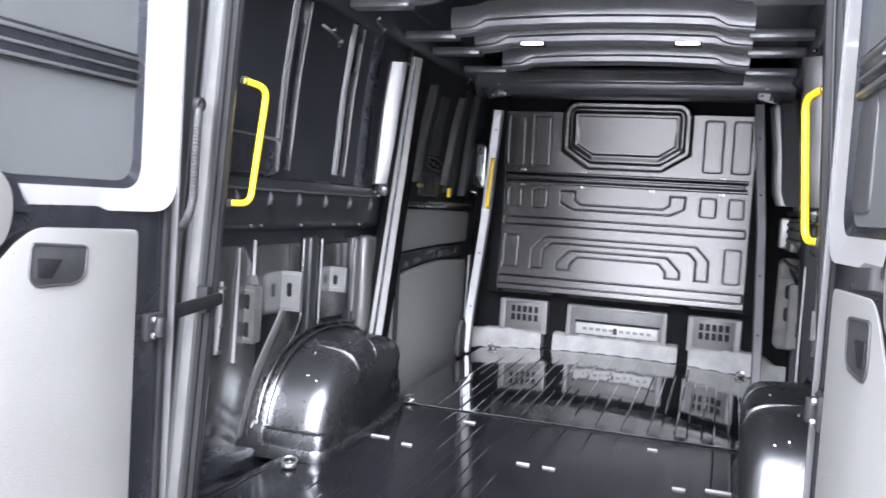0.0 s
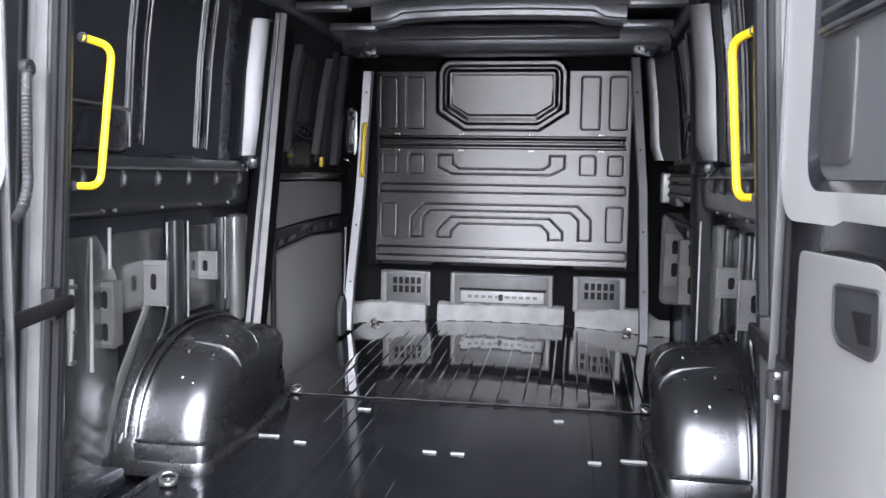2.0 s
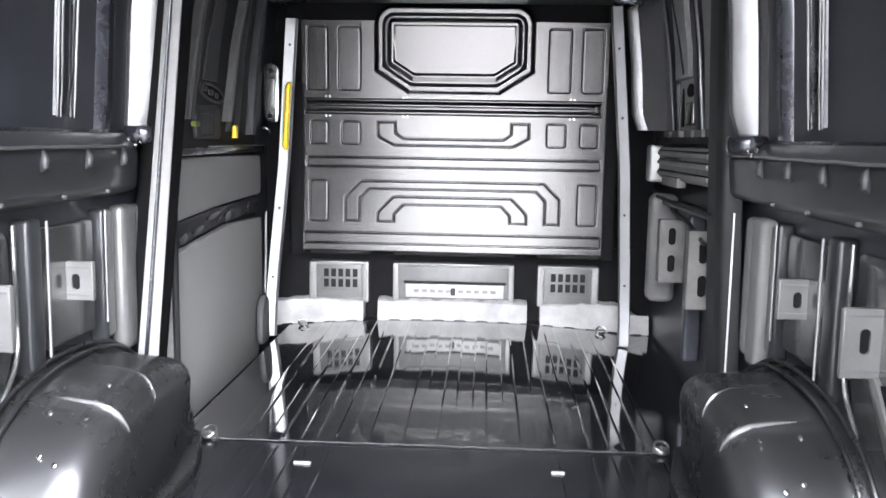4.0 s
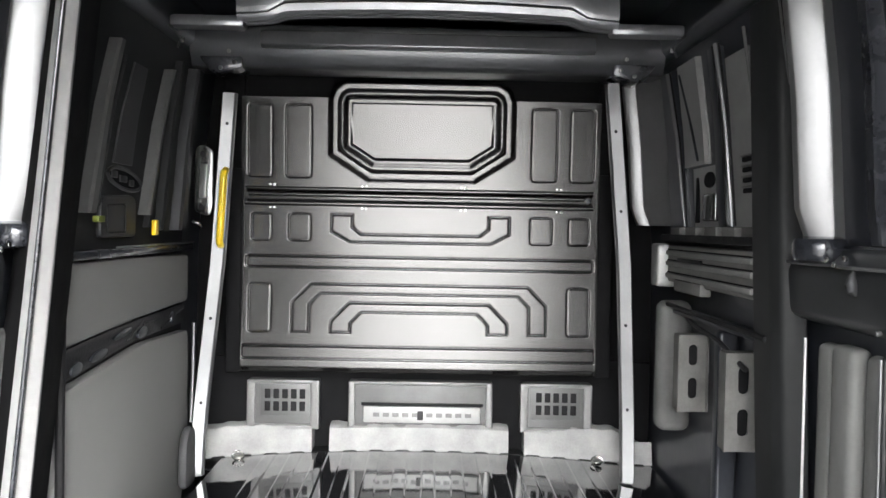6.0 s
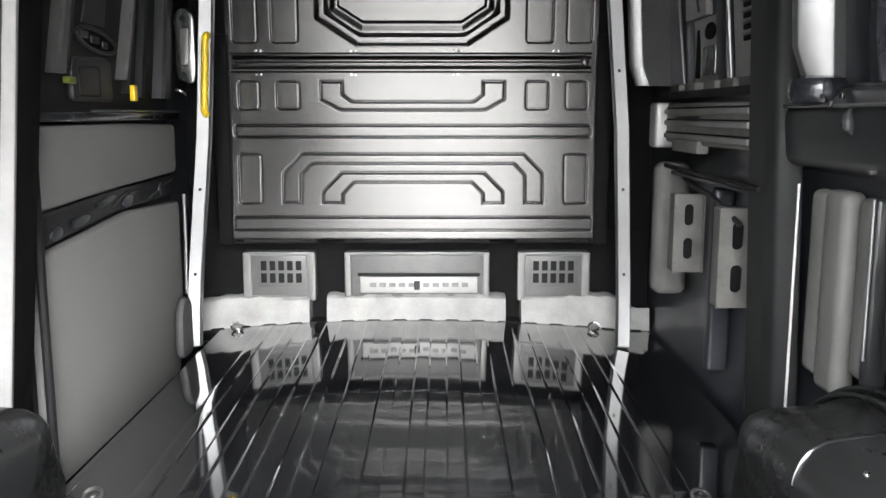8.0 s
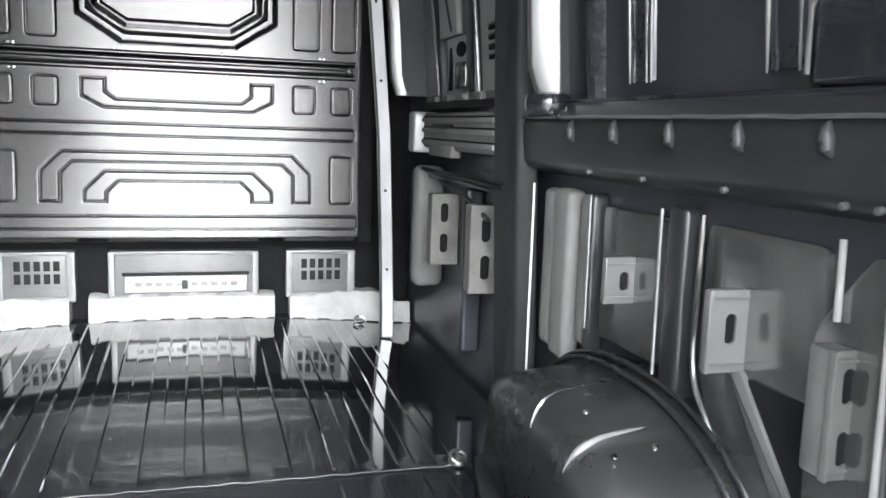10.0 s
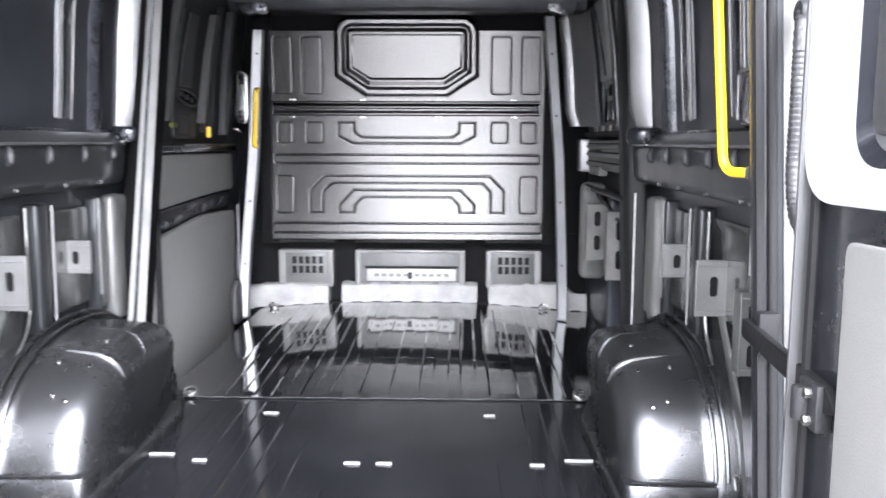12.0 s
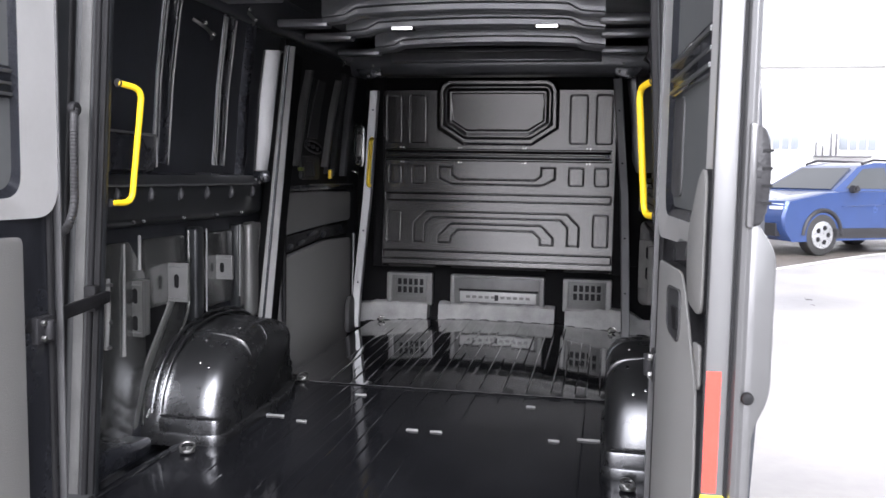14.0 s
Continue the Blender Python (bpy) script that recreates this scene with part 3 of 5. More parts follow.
    for y, x0, w, z0, z1 in lower:
        part("lower_post", box(s * x0, s * 0.968, y - w, y + w, z0, z1, 0.020, seg=4), MATTP if s > 0 else PANELG, th, "pale matt pressed column" if s > 0 else "")
    for y, x0, w, z0, z1 in ((1.545, 0.918, 0.012, 0.36, 0.74), (1.175, 0.916, 0.032, 0.36, 0.745)):
        part("dark_post", box(s * x0, s * 0.97, y - w, y + w, z0, z1, 0.014, seg=3), RAILP, th)
    part("lower_panel", box(s * 0.945, s * 0.968, 1.215, 1.53, 0.40, 0.715, 0.012, seg=3), WALLG, th, "satin grey inner panel above the arch")
    rear = rounded([(0.80, 0.04), (0.86, 0.06), (1.12, 0.42), (1.12, 0.72), (0.80, 0.72)], [0.02, 0.02, 0.06, 0.03, 0.03], 4)
    part("lower_panel", prism(rear, along_x, s * 0.950, s * 0.968, 0.006), WALLG, th, "satin grey inner panel behind the arch")
    part("panel_bead", tube(bent([(s * 0.938, 1.118, 0.735), (s * 0.938, 1.120, 0.42), (s * 0.938, 0.90, 0.20), (s * 0.938, 0.80, 0.08)], 0.06), 0.006, 8), WALLG, th)
    for y, z0, z1 in ((1.222, 0.40, 0.735), (1.534, 0.42, 0.735)):
        part("post_bead", tube([(s * 0.916, y, z0), (s * 0.916, y + 0.004, z1)], 0.004, 8), STILE, th)
    # rear corner: smooth panel, slotted bracket, beads, slanted band over a painted dark recess
    corner = rounded([(0.500, 0.03), (0.700, 0.03), (0.800, 0.30), (0.806, 0.590), (0.770, 0.640), (0.700, 0.722), (0.540, 0.722), (0.500, 0.64)],
                     [0.01, 0.02, 0.03, 0.02, 0.02, 0.012, 0.02, 0.02], 4)
    part("corner_panel", prism(corner, along_x, s * 0.936, s * 0.960, 0.006), WALLG, th, "smooth satin grey corner panel")
    slot_plate(th, s, 0.898, 0.956, 0.718, 0.392, 0.585, [(0.532, 0.011, 0.027), (0.438, 0.011, 0.027)], 0.05, mat=CORNER)
    if s > 0:
        part("primer_strip", box(0.937, 0.948, 0.7085, 0.7145, 0.405, 0.570, 0.002), BROWN, th, "brown primed bracket edge")
    part("corner_bead", tube([(s * 0.931, 0.754, 0.618), (s * 0.931, 0.757, 0.738)], 0.0055, 8), POSTL, th)
    part("corner_bead", tube([(s * 0.931, 0.652, 0.335), (s * 0.930, 0.657, 0.59), (s * 0.934, 0.668, 0.715)], lambda t: 0.006 - 0.003 * t, 8), POSTL, th)
    part("corner_bead", tube([(s * 0.930, 0.548, 0.378), (s * 0.928, 0.555, 0.50), (s * 0.930, 0.565, 0.610)], lambda t: 0.004 + 0.007 * math.sin(math.pi * min(1, 0.12 + t * 0.8)), 10), POSTL, th)
    for z in (0.385, 0.468, 0.590):
        part("bead_clip", box(s * 0.917, s * 0.932, 0.544 + 0.05 * (z - 0.385), 0.562 + 0.05 * (z - 0.385), z - 0.006, z + 0.006, 0.003), STILE, th)
    # Flat patch proud of the wall; its black colour stands for recess shade.
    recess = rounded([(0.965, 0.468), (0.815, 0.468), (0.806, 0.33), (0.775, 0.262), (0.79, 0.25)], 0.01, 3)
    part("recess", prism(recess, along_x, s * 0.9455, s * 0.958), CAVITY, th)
    band = rounded([(1.030, 0.490), (0.975, 0.478), (0.745, 0.215), (0.700, 0.060), (0.745, 0.060), (0.800, 0.205)], 0.015, 3)
    part("slanted_band", prism(band, along_x, s * 0.938, s * 0.958, 0.006), CORNER, th)
    # Thin pale bead, the post edge's highlight put into its colour.
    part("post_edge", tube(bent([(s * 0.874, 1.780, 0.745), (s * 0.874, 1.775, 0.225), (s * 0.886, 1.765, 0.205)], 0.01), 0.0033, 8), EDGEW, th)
    # box brackets with slots
    slot_plate(th, s, 0.875, 0.965, 1.37, 0.515, 0.615, [(0.563, 0.011, 0.021)], 0.018, mat=PANELG)
    slot_plate(th, s, 0.872, 0.962, 0.985, 0.475, 0.620, [(0.552, 0.011, 0.027)], 0.018, mat=PANELG)
    return th


east = side_wall(1)
west = side_wall(-1)
# front half of the east wall
rib_plate(east, [(0.985, 3.20), (0.86, 3.18), (0.812, 3.17), (0.797, 3.155), (0.800, 3.138), (0.846, 3.124), (0.854, 3.155), (0.985, 3.165)], 1.00, 1.57, 1)
def lean_panel(y0, y1, z0, z1, proud, mat, name, slant=0.0):
    """A sheet on the leaning upper wall; its rear edge may slant."""
    bm = bmesh.new()
    rows = []
    for z in np.linspace(z0, z1, 7):
        x = lean(z) - proud
        e = slant * (z - z0)
        rows.append([bm.verts.new(v) for v in ((x, y0 - e, z), (x - 0.012, y0 - e + 0.012, z), (x - 0.012, y1 - 0.012, z), (x, y1, z), (x + 0.03, y1, z), (x + 0.03, y0 - e, z))])
    for A, C in zip(rows, rows[1:]):
        for j in range(6):
            bm.faces.new((A[j], A[(j + 1) % 6], C[(j + 1) % 6], C[j]))
    bm.faces.new(rows[0])
    bm.faces.new(rows[-1][::-1])
    return part(name, bm, mat, east, smooth=0.5)


lean_panel(2.66, 2.90, 1.205, 1.56, 0.006, INNERW, "inner_panel", -0.04)
lean_panel(2.555, 2.81, 0.995, 1.195, 0.004, INNERW, "inner_panel")
lean_panel(2.205, 2.43, 0.995, 1.50, 0.006, INNERW, "inner_panel", -0.03)
lean_panel(2.90, 3.04, 0.985, 1.56, 0.010, WALLP, "panel_rib", -0.06)
upper_rib(east, 1, 2.51, 0.085, 0.040, 0.995, 1.55, mat=WALLP, name="panel_rib")
upper_rib(east, 1, 2.12, 0.060, 0.030, 0.985, 1.55, mat=WALLP, name="panel_rib")
for ya, yb, r, m in ((2.862, 2.955, 0.0075, RIBM), (2.845, 2.935, 0.004, RUBBER), (2.452, 2.475, 0.004, RUBBER), (2.392, 2.440, 0.0075, RIBM), (2.375, 2.424, 0.004, RUBBER),
                     (2.172, 2.222, 0.005, PANELG), (2.050, 2.090, 0.005, PANELG)):
    line = [(lean(z) - 0.030 - (0.004 if m is RIBM else 0.0), ya + (yb - ya) * (z - 1.0) / 0.55, z) for z in np.linspace(0.998, 1.55, 8)]
    part("rib_edge", tube(line, lambda t, r=r: r * (0.6 + 0.4 * min(1, t * 5)), 8), m, east)
part("crease", tube([(lean(z) - 0.019, y, z) for y, z in ((2.865, 1.53), (2.80, 1.38), (2.735, 1.22))], 0.005, 6), WALLP, east)
# Raised black shapes paint the shade of cut-outs and louvre slots.
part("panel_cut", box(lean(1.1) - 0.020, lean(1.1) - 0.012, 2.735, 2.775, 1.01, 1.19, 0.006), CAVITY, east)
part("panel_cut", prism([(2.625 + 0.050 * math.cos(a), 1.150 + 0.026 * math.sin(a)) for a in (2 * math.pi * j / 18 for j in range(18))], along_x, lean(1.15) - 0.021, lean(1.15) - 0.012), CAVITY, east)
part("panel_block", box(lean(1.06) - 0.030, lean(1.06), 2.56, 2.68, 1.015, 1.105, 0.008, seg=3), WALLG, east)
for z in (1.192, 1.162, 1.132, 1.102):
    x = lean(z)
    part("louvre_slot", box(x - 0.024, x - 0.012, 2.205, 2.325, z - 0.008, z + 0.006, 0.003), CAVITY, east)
    part("louvre_lip", box(x - 0.030, x - 0.012, 2.205, 2.325, z + 0.007, z + 0.012, 0.002), PANELG, east)
part("seat_belt_post", prism(rounded([(0.965, 1.90), (0.905, 1.915), (0.895, 1.96), (0.905, 2.10), (0.965, 2.13)], 0.012, 3), lambda p, q, d: (p - 0.965 + lean(d), q, d), 0.05, 1.56), DOORD, east)
part("post_line", tube([(0.903, 1.912, 0.72), (0.902, 1.912, 1.0), (0.880, 1.912, 1.30), (0.845, 1.912, 1.54)], 0.003, 6), RIBM, east)
for y in (2.90, 2.72, 2.52, 2.36, 2.20):
    part("panel_tab", box(0.895, 0.945, y - 0.055, y + 0.055, 0.962, 0.995, 0.006), TRAYP, east)
slot_plate(east, 1, 0.832, 0.925, 2.60, 0.395, 0.645, [(0.58, 0.015, 0.034), (0.472, 0.015, 0.034)], 0.06, mat=TRAYP)
slot_plate(east, 1, 0.860, 0.962, 2.245, 0.360, 0.640, [(0.563, 0.016, 0.039), (0.443, 0.016, 0.039)], 0.06, mat=TRAYP)
part("lower_post", box(0.845, 0.965, 2.87, 2.965, 0.26, 0.73, 0.034, seg=5), MATTP, east, "pale matt pressed column")
tray = part("cross_tray", box(0.875, 0.965, 2.06, 2.98, 0.800, 0.930, 0.012, seg=3), TRAYP, east)
for z in (0.825, 0.868, 0.905):
    part("tray_ridge", box(0.866, 0.880, 2.10, 2.94, z - 0.010, z + 0.007, 0.004), MATTP, tray)
    # Black line paints the shade between two ridges.
    part("tray_line", box(0.8725, 0.880, 2.10, 2.94, z + 0.0075, z + 0.0125, 0.001), CAVITY, tray)
part("tray_gap", box(0.870, 0.90, 2.06, 2.98, 0.945, 0.968, 0.003), RUBBER, tray)
part("corner_box", box(0.835, 0.93, 2.90, 2.99, 0.78, 0.935, 0.012, seg=3), POSTL, east)
part("lower_shelf", box(0.885, 0.965, 2.10, 2.86, 0.690, 0.702, 0.004), WALLP, east)
part("stay_rod", tube([(0.866, 2.86, 0.722), (0.866, 2.58, 0.718), (0.868, 1.99, 0.713)], 0.008, 8), RUBBER, east)
part("lower_post", box(0.90, 0.965, 2.42, 2.47, 0.12, 0.68, 0.012, seg=3), WALLP, east)
part("lower_post", box(0.905, 0.965, 2.06, 2.12, 0.10, 0.70, 0.012, seg=3), WALLP, east)
part("tray_box", box(0.862, 0.90, 2.50, 2.78, 0.775, 0.815, 0.006), TRAYP, east)
part("tray_label", box(0.866, 0.878, 2.52, 2.76, 0.875, 0.888, 0.002), RUBBER, east)
part("wiring_loom", tube(bent([(0.90, 2.80, 0.70), (0.885, 2.62, 0.675), (0.89, 2.40, 0.655), (0.90, 2.20, 0.60)], 0.05), 0.008, 8), BLACKP, east)
# sliding-door post on the west wall
def post_lean(p, q, d):
    """The post leans inwards and grows narrower towards its tip."""
    return (-0.806 + (p + 0.806) * (1.05 - 0.35 * max(0.0, d) / 1.5) + 0.092 * (d - 0.75), q, d)


part("door_post", prism(rounded([(-0.862, 1.700), (-0.838, 1.694), (-0.814, 1.716), (-0.806, 1.722), (-0.812, 1.742), (-0.862, 1.760)], 0.002, 2), post_lean, 0.0, 1.525), POSTL, west)
part("door_post_flange", prism(rounded([(-0.838, 1.688), (-0.833, 1.682), (-0.826, 1.684), (-0.826, 1.698)], 0.002, 2), post_lean, 0.02, 1.525), PAINT, west)
# Return face coloured near-black to paint the shade behind the post.
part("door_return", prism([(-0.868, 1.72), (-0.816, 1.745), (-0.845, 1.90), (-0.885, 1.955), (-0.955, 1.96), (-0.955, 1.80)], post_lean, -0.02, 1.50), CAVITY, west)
part("door_seal", tube([(-0.880, 1.958, 0.0), (-0.880, 1.958, 0.5), (-0.875, 1.958, 1.0), (-0.855, 1.958, 1.50)], 0.012, 8), RUBBER, west)

# ---- sliding side door ----
def sliding_door():
    th = empty("sliding_door", (-0.93, 2.52, -0.05), "closed sliding side door with two grey trim boards", "sliding door")
    shell = prism([(-0.925, -0.12), (-0.925, 0.90), (-0.905, 1.30), (-0.87, 1.60), (-0.93, 1.62), (-0.985, 1.30), (-1.02, 0.90), (-1.02, -0.12)],
                  along_y, 1.962, 3.095)
    part("door_shell", shell, DOORD, th, smooth=0.4)
    up = rounded([(1.975, 0.655), (2.50, 0.675), (3.07, 0.685), (3.075, 0.858), (2.50, 0.868), (1.98, 0.866)], 0.03, 4)
    part("upper_trim_board", prism(up, along_x, -0.925, -0.890, 0.008), TRIMD, th, "grey textured upper trim board")
    low = rounded([(1.975, -0.06), (3.00, -0.06), (3.075, 0.12), (3.075, 0.575), (2.60, 0.590), (1.98, 0.545)], 0.035, 4)
    part("lower_trim_board", prism(low, along_x, -0.925, -0.888, 0.008), TRIMD, th, "large grey textured lower trim board")
    part("belt_strip", prism(rounded([(1.97, 0.875), (3.085, 0.875), (3.085, 0.90), (1.97, 0.90)], 0.008, 3), along_x, -0.93, -0.875, 0.004), PAINT, th)
    part("mid_rail", prism(rounded([(1.97, 0.555), (2.55, 0.60), (3.08, 0.60), (3.08, 0.675), (2.45, 0.665), (1.97, 0.645)], 0.02, 3), along_x, -0.93, -0.905, 0.008), BLACKP, th)
    # Grey bead painted as the shine on the door's belt strip.
    part("belt_shine", tube([(-0.872, 2.30, 0.9035), (-0.872, 2.75, 0.9045), (-0.872, 3.07, 0.9045)], 0.0035, 6), STILE, th)
    for y, z, a, b in ((2.25, 0.602, 0.060, 0.014), (2.43, 0.640, 0.075, 0.012), (2.60, 0.622, 0.045, 0.020), (2.92, 0.635, 0.030, 0.022), (2.10, 0.588, 0.035, 0.018)):
        oval = [(y + a * math.cos(k), z + b * math.sin(k) + 0.10 * a * math.cos(k)) for k in (2 * math.pi * j / 20 for j in range(20))]
        part("rail_boss", prism(oval, along_x, -0.908, -0.897, 0.004), WALLP, th)
    for y0, z0, y1, z1 in ((2.02, 0.655, 2.50, 0.672), (2.48, 0.612, 2.62, 0.655), (2.80, 0.612, 3.05, 0.655)):
        part("rail_crease", tube([(-0.903, y0, z0), (-0.902, (y0 + y1) / 2, (z0 + z1) / 2 + 0.004), (-0.903, y1, z1)], 0.004, 6), CONDUIT, th)
    # inner frame above the belt: slanted ribs, handle hollow, box emboss
    def strip(name, foot, tip, w, depth, mat, label=""):
        bm = bmesh.new()
        rows = []
        for k in np.linspace(0, 1, 7):
            y, z = foot[0] + (tip[0] - foot[0]) * k, foot[1] + (tip[1] - foot[1]) * k
            x = float(np.interp(z, [0.90, 1.30, 1.60], [-0.925, -0.905, -0.870]))
            e = w * (1 - 0.25 * k)
            rows.append([bm.verts.new(v) for v in ((x - 0.01, y - e, z), (x + depth * 0.8, y - e * 0.9, z), (x + depth, y - e * 0.6, z),
                                                   (x + depth, y + e * 0.6, z), (x + depth * 0.8, y + e * 0.9, z), (x - 0.01, y + e, z))])
        for A, B in zip(rows, rows[1:]):
            for j in range(6):
                bm.faces.new((A[j], A[(j + 1) % 6], B[(j + 1) % 6], B[j]))
        bm.faces.new(rows[0])
        bm.faces.new(rows[-1][::-1])
        part(name, bm, mat, th, label, smooth=0.4)

    strip("door_rib", (2.17, 1.00), (2.28, 1.49), 0.030, 0.034, DOORR, "grey slanted door rib")
    strip("door_rib", (2.235, 1.02), (2.355, 1.46), 0.010, 0.022, DOORD)
    strip("door_rib", (2.62, 1.00), (2.748, 1.49), 0.017, 0.036, DOORR, "grey slanted door rib")
    strip("door_rib", (2.665, 0.96), (2.79, 1.48), 0.012, 0.022, DOORD)
    strip("door_panel", (2.44, 1.15), (2.52, 1.46), 0.085, 0.006, POSTF)
    strip("door_column", (2.80, 0.95), (2.87, 1.54), 0.036, 0.030, DOORD)
    strip("door_column", (2.98, 0.95), (3.03, 1.54), 0.045, 0.040, POSTF)
    hollow = [(2.455 + 0.135 * math.cos(k), 1.105 + 0.030 * math.sin(k) - 0.09 * math.cos(k) * 0.135) for k in (2 * math.pi * j / 24 for j in range(24))]
    # Flat black oval paints the shade inside the hollow.
    part("handle_hollow", prism(hollow, along_x, -0.925, -0.909), CAVITY, th)
    part("hollow_rim", tube([(-0.908, p, q) for p, q in hollow], 0.006, 8, True), POSTF, th)
    for y, z, w in ((2.37, 1.118, 0.022), (2.44, 1.108, 0.028), (2.51, 1.098, 0.018)):
        part("hollow_bar", box(-0.914, -0.904, y - w, y + w, z - 0.012, z + 0.008, 0.003), POSTF, th)
    emboss = rounded([(2.27, 0.93), (2.55, 0.93), (2.55, 1.045), (2.515, 1.060), (2.30, 1.052), (2.27, 1.02)], 0.02, 4)
    part("box_emboss", prism(emboss, along_x, -0.925, -0.905, 0.008), POSTF, th)
    part("emboss_line", tube([(-0.904, p, q) for p, q in rounded([(2.31, 0.945), (2.45, 0.945), (2.45, 1.030), (2.31, 1.025)], 0.012, 3)], 0.003, 6, True), DOORD, th)
    part("green_tag", box(-0.905, -0.886, 2.205, 2.250, 0.975, 0.993, 0.003), TAGG, th, "small olive green plastic tag")
    part("latch_box", box(-0.918, -0.898, 2.62, 2.78, 0.605, 0.650, 0.006), BLACKP, th)
    part("yellow_tag", box(-0.885, -0.868, 2.625, 2.655, 0.935, 0.985, 0.004), YELLOW, th, "small yellow plastic tag")
    part("buffer", prism(rounded([(2.93, 0.0), (3.06, 0.0), (3.06, 0.20), (3.0, 0.23), (2.94, 0.18)], 0.04, 4), along_x, -0.885, -0.850, 0.015), TYREG, th)
    part("edge_seal", tube([(-0.871, 3.080, 0.60), (-0.873, 3.080, 0.40), (-0.878, 3.080, 0.22)], 0.007, 8), RIBM, th)


sliding_door()

plate = part("lever_plate", prism(rounded([(-0.868, 1.02), (-0.812, 1.0), (-0.800, 1.04), (-0.802, 1.255), (-0.845, 1.275), (-0.872, 1.25)], 0.02, 4), along_y, 3.060, 3.080, 0.005), WALLG, west, "grey lever plate with holes")
for x, z in ((-0.838, 1.235), (-0.842, 1.035)):
    part("plate_hole", cylinder((x, 3.059, z), (0, 1, 0), 0.011, 0.006, 14), RUBBER, plate)
part("plate_bar", prism(rounded([(-0.850, 1.07), (-0.822, 1.07), (-0.818, 1.20), (-0.846, 1.20)], 0.008, 3), along_y, 3.050, 3.062, 0.004), PANELG, plate)
part("hook", tube(bent([(-0.868, 3.06, 0.985), (-0.866, 3.03, 0.982), (-0.842, 3.03, 0.976), (-0.840, 3.05, 0.962)], 0.012), 0.006, 8), STEEL, west)

# ---- bulkhead ----
CX, BY, DISH = -0.022, 3.30, 0.07
bulk = empty("bulkhead", (CX, BY, 0.39), "grey pressed steel bulkhead with blanked window and embossed ribs", "bulkhead", kind="structure")


def bulk_height(X, Z):
    x = X - CX
    ax = np.abs(x)
    h = np.zeros(X.shape)

    def press(d, up, groove=0.0065):
        nonlocal h
        h = h + 0.7 * up * (1 - smooth_step(d, -0.006, 0.002)) - groove * np.exp(-((d - 0.001) / 0.0031) ** 2)

    for x0, x1 in ((0.448, 0.545), (0.605, 0.695)):
        press(inside_box(ax, Z, x0, x1, 1.172, 1.458), -0.006)
        press(inside_box(ax, Z, x0, x1 - 0.014, 0.916, 1.020), -0.005)
    press(inside_box(x, Z, -0.702, 0.702, 0.806, 0.850), 0.007)
    press(inside_box(x, Z, -0.715, 0.715, 0.437, 0.487), 0.007)
    press(inside_box(ax, Z, 0.603, 0.688, 0.545, 0.735), -0.005)
    # U-shaped swage
    outer = inside_hull(ax, Z, [(-0.5, 0.912), (0.285, 0.912), (0.360, 0.952), (0.360, 1.020), (-0.5, 1.020)])
    inner = inside_hull(ax, Z, [(-0.5, 0.942), (0.240, 0.942), (0.278, 0.970), (0.278, 1.06), (-0.5, 1.06)])
    press(np.maximum(outer, -inner), 0.006)
    # two nested arches
    for xo, zo, xi, zi in ((0.515, 0.738, 0.447, 0.702), (0.358, 0.664, 0.280, 0.628)):
        c = 0.075
        outer = inside_hull(ax, Z, [(-0.6, 0.546), (xo, 0.546), (xo, zo - c), (xo - c, zo), (-0.6, zo)])
        inner = inside_hull(ax, Z, [(-0.6, 0.4), (xi, 0.4), (xi, zi - c * 0.6), (xi - c * 0.6, zi), (-0.6, zi)])
        press(np.maximum(outer, -inner), 0.006)
    # window frame: raised lip, channel, panel
    def win(k):
        return inside_hull(x, Z, [(-0.20 - k * 0.4, 1.205 - k), (0.20 + k * 0.4, 1.205 - k), (0.325 + k, 1.285 - k * 0.4),
                                  (0.325 + k, 1.475 + k * 0.6), (0.315 + k * 0.94, 1.499 + k * 0.85), (0.295 + k * 0.8, 1.512 + k), (-0.295 - k * 0.8, 1.512 + k),
                                  (-0.315 - k * 0.94, 1.499 + k * 0.85), (-0.325 - k, 1.475 + k * 0.6), (-0.325 - k, 1.285 - k * 0.4)])
    w = win(0.0)
    h = h + 0.010 * smooth_step(w, 0.006, 0.015) * (1 - smooth_step(w, 0.032, 0.054))
    h = h + 0.006 * (1 - smooth_step(w, -0.030, -0.006))
    d = inside_hull(x, Z, [(-0.19, 1.245), (0.19, 1.245), (0.285, 1.305), (0.285, 1.472), (-0.285, 1.472), (-0.285, 1.305)])
    h = h - (0.003 - 0.035 * (Z - 1.36)) * (1 - smooth_step(d, -0.006, 0.0)) - 0.0015 * np.exp(-(d / 0.003) ** 2)
    h = h + 0.0012 * np.sin(x * 7 + 0.4) * np.sin(Z * 6)
    # rolled lower edge and top return
    h = h - 0.05 * smooth_step(0.405 - Z, 0.0, 0.03)
    return h


bx = np.arange(CX - 0.725, CX + 0.7251, 0.0028)
bz = np.arange(0.375, 1.585, 0.0028)
def panel_outline(X, Z):
    """The panel ends below the header; only the window lip stands higher."""
    lip = inside_box(X - CX, Z, -0.372, 0.372, 1.2, 1.560, 0.07)
    return (Z < 1.492) | (lip < 0)


link("pressed_panel", sheet(bx, bz, bulk_height, lambda a, b, c: (a, BY - c - DISH * (b - 0.95) ** 2, b), panel_outline), BULK, bulk)
# Black sheet paints the shade above the panel's top edge.
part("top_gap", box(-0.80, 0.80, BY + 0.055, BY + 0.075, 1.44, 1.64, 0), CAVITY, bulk)
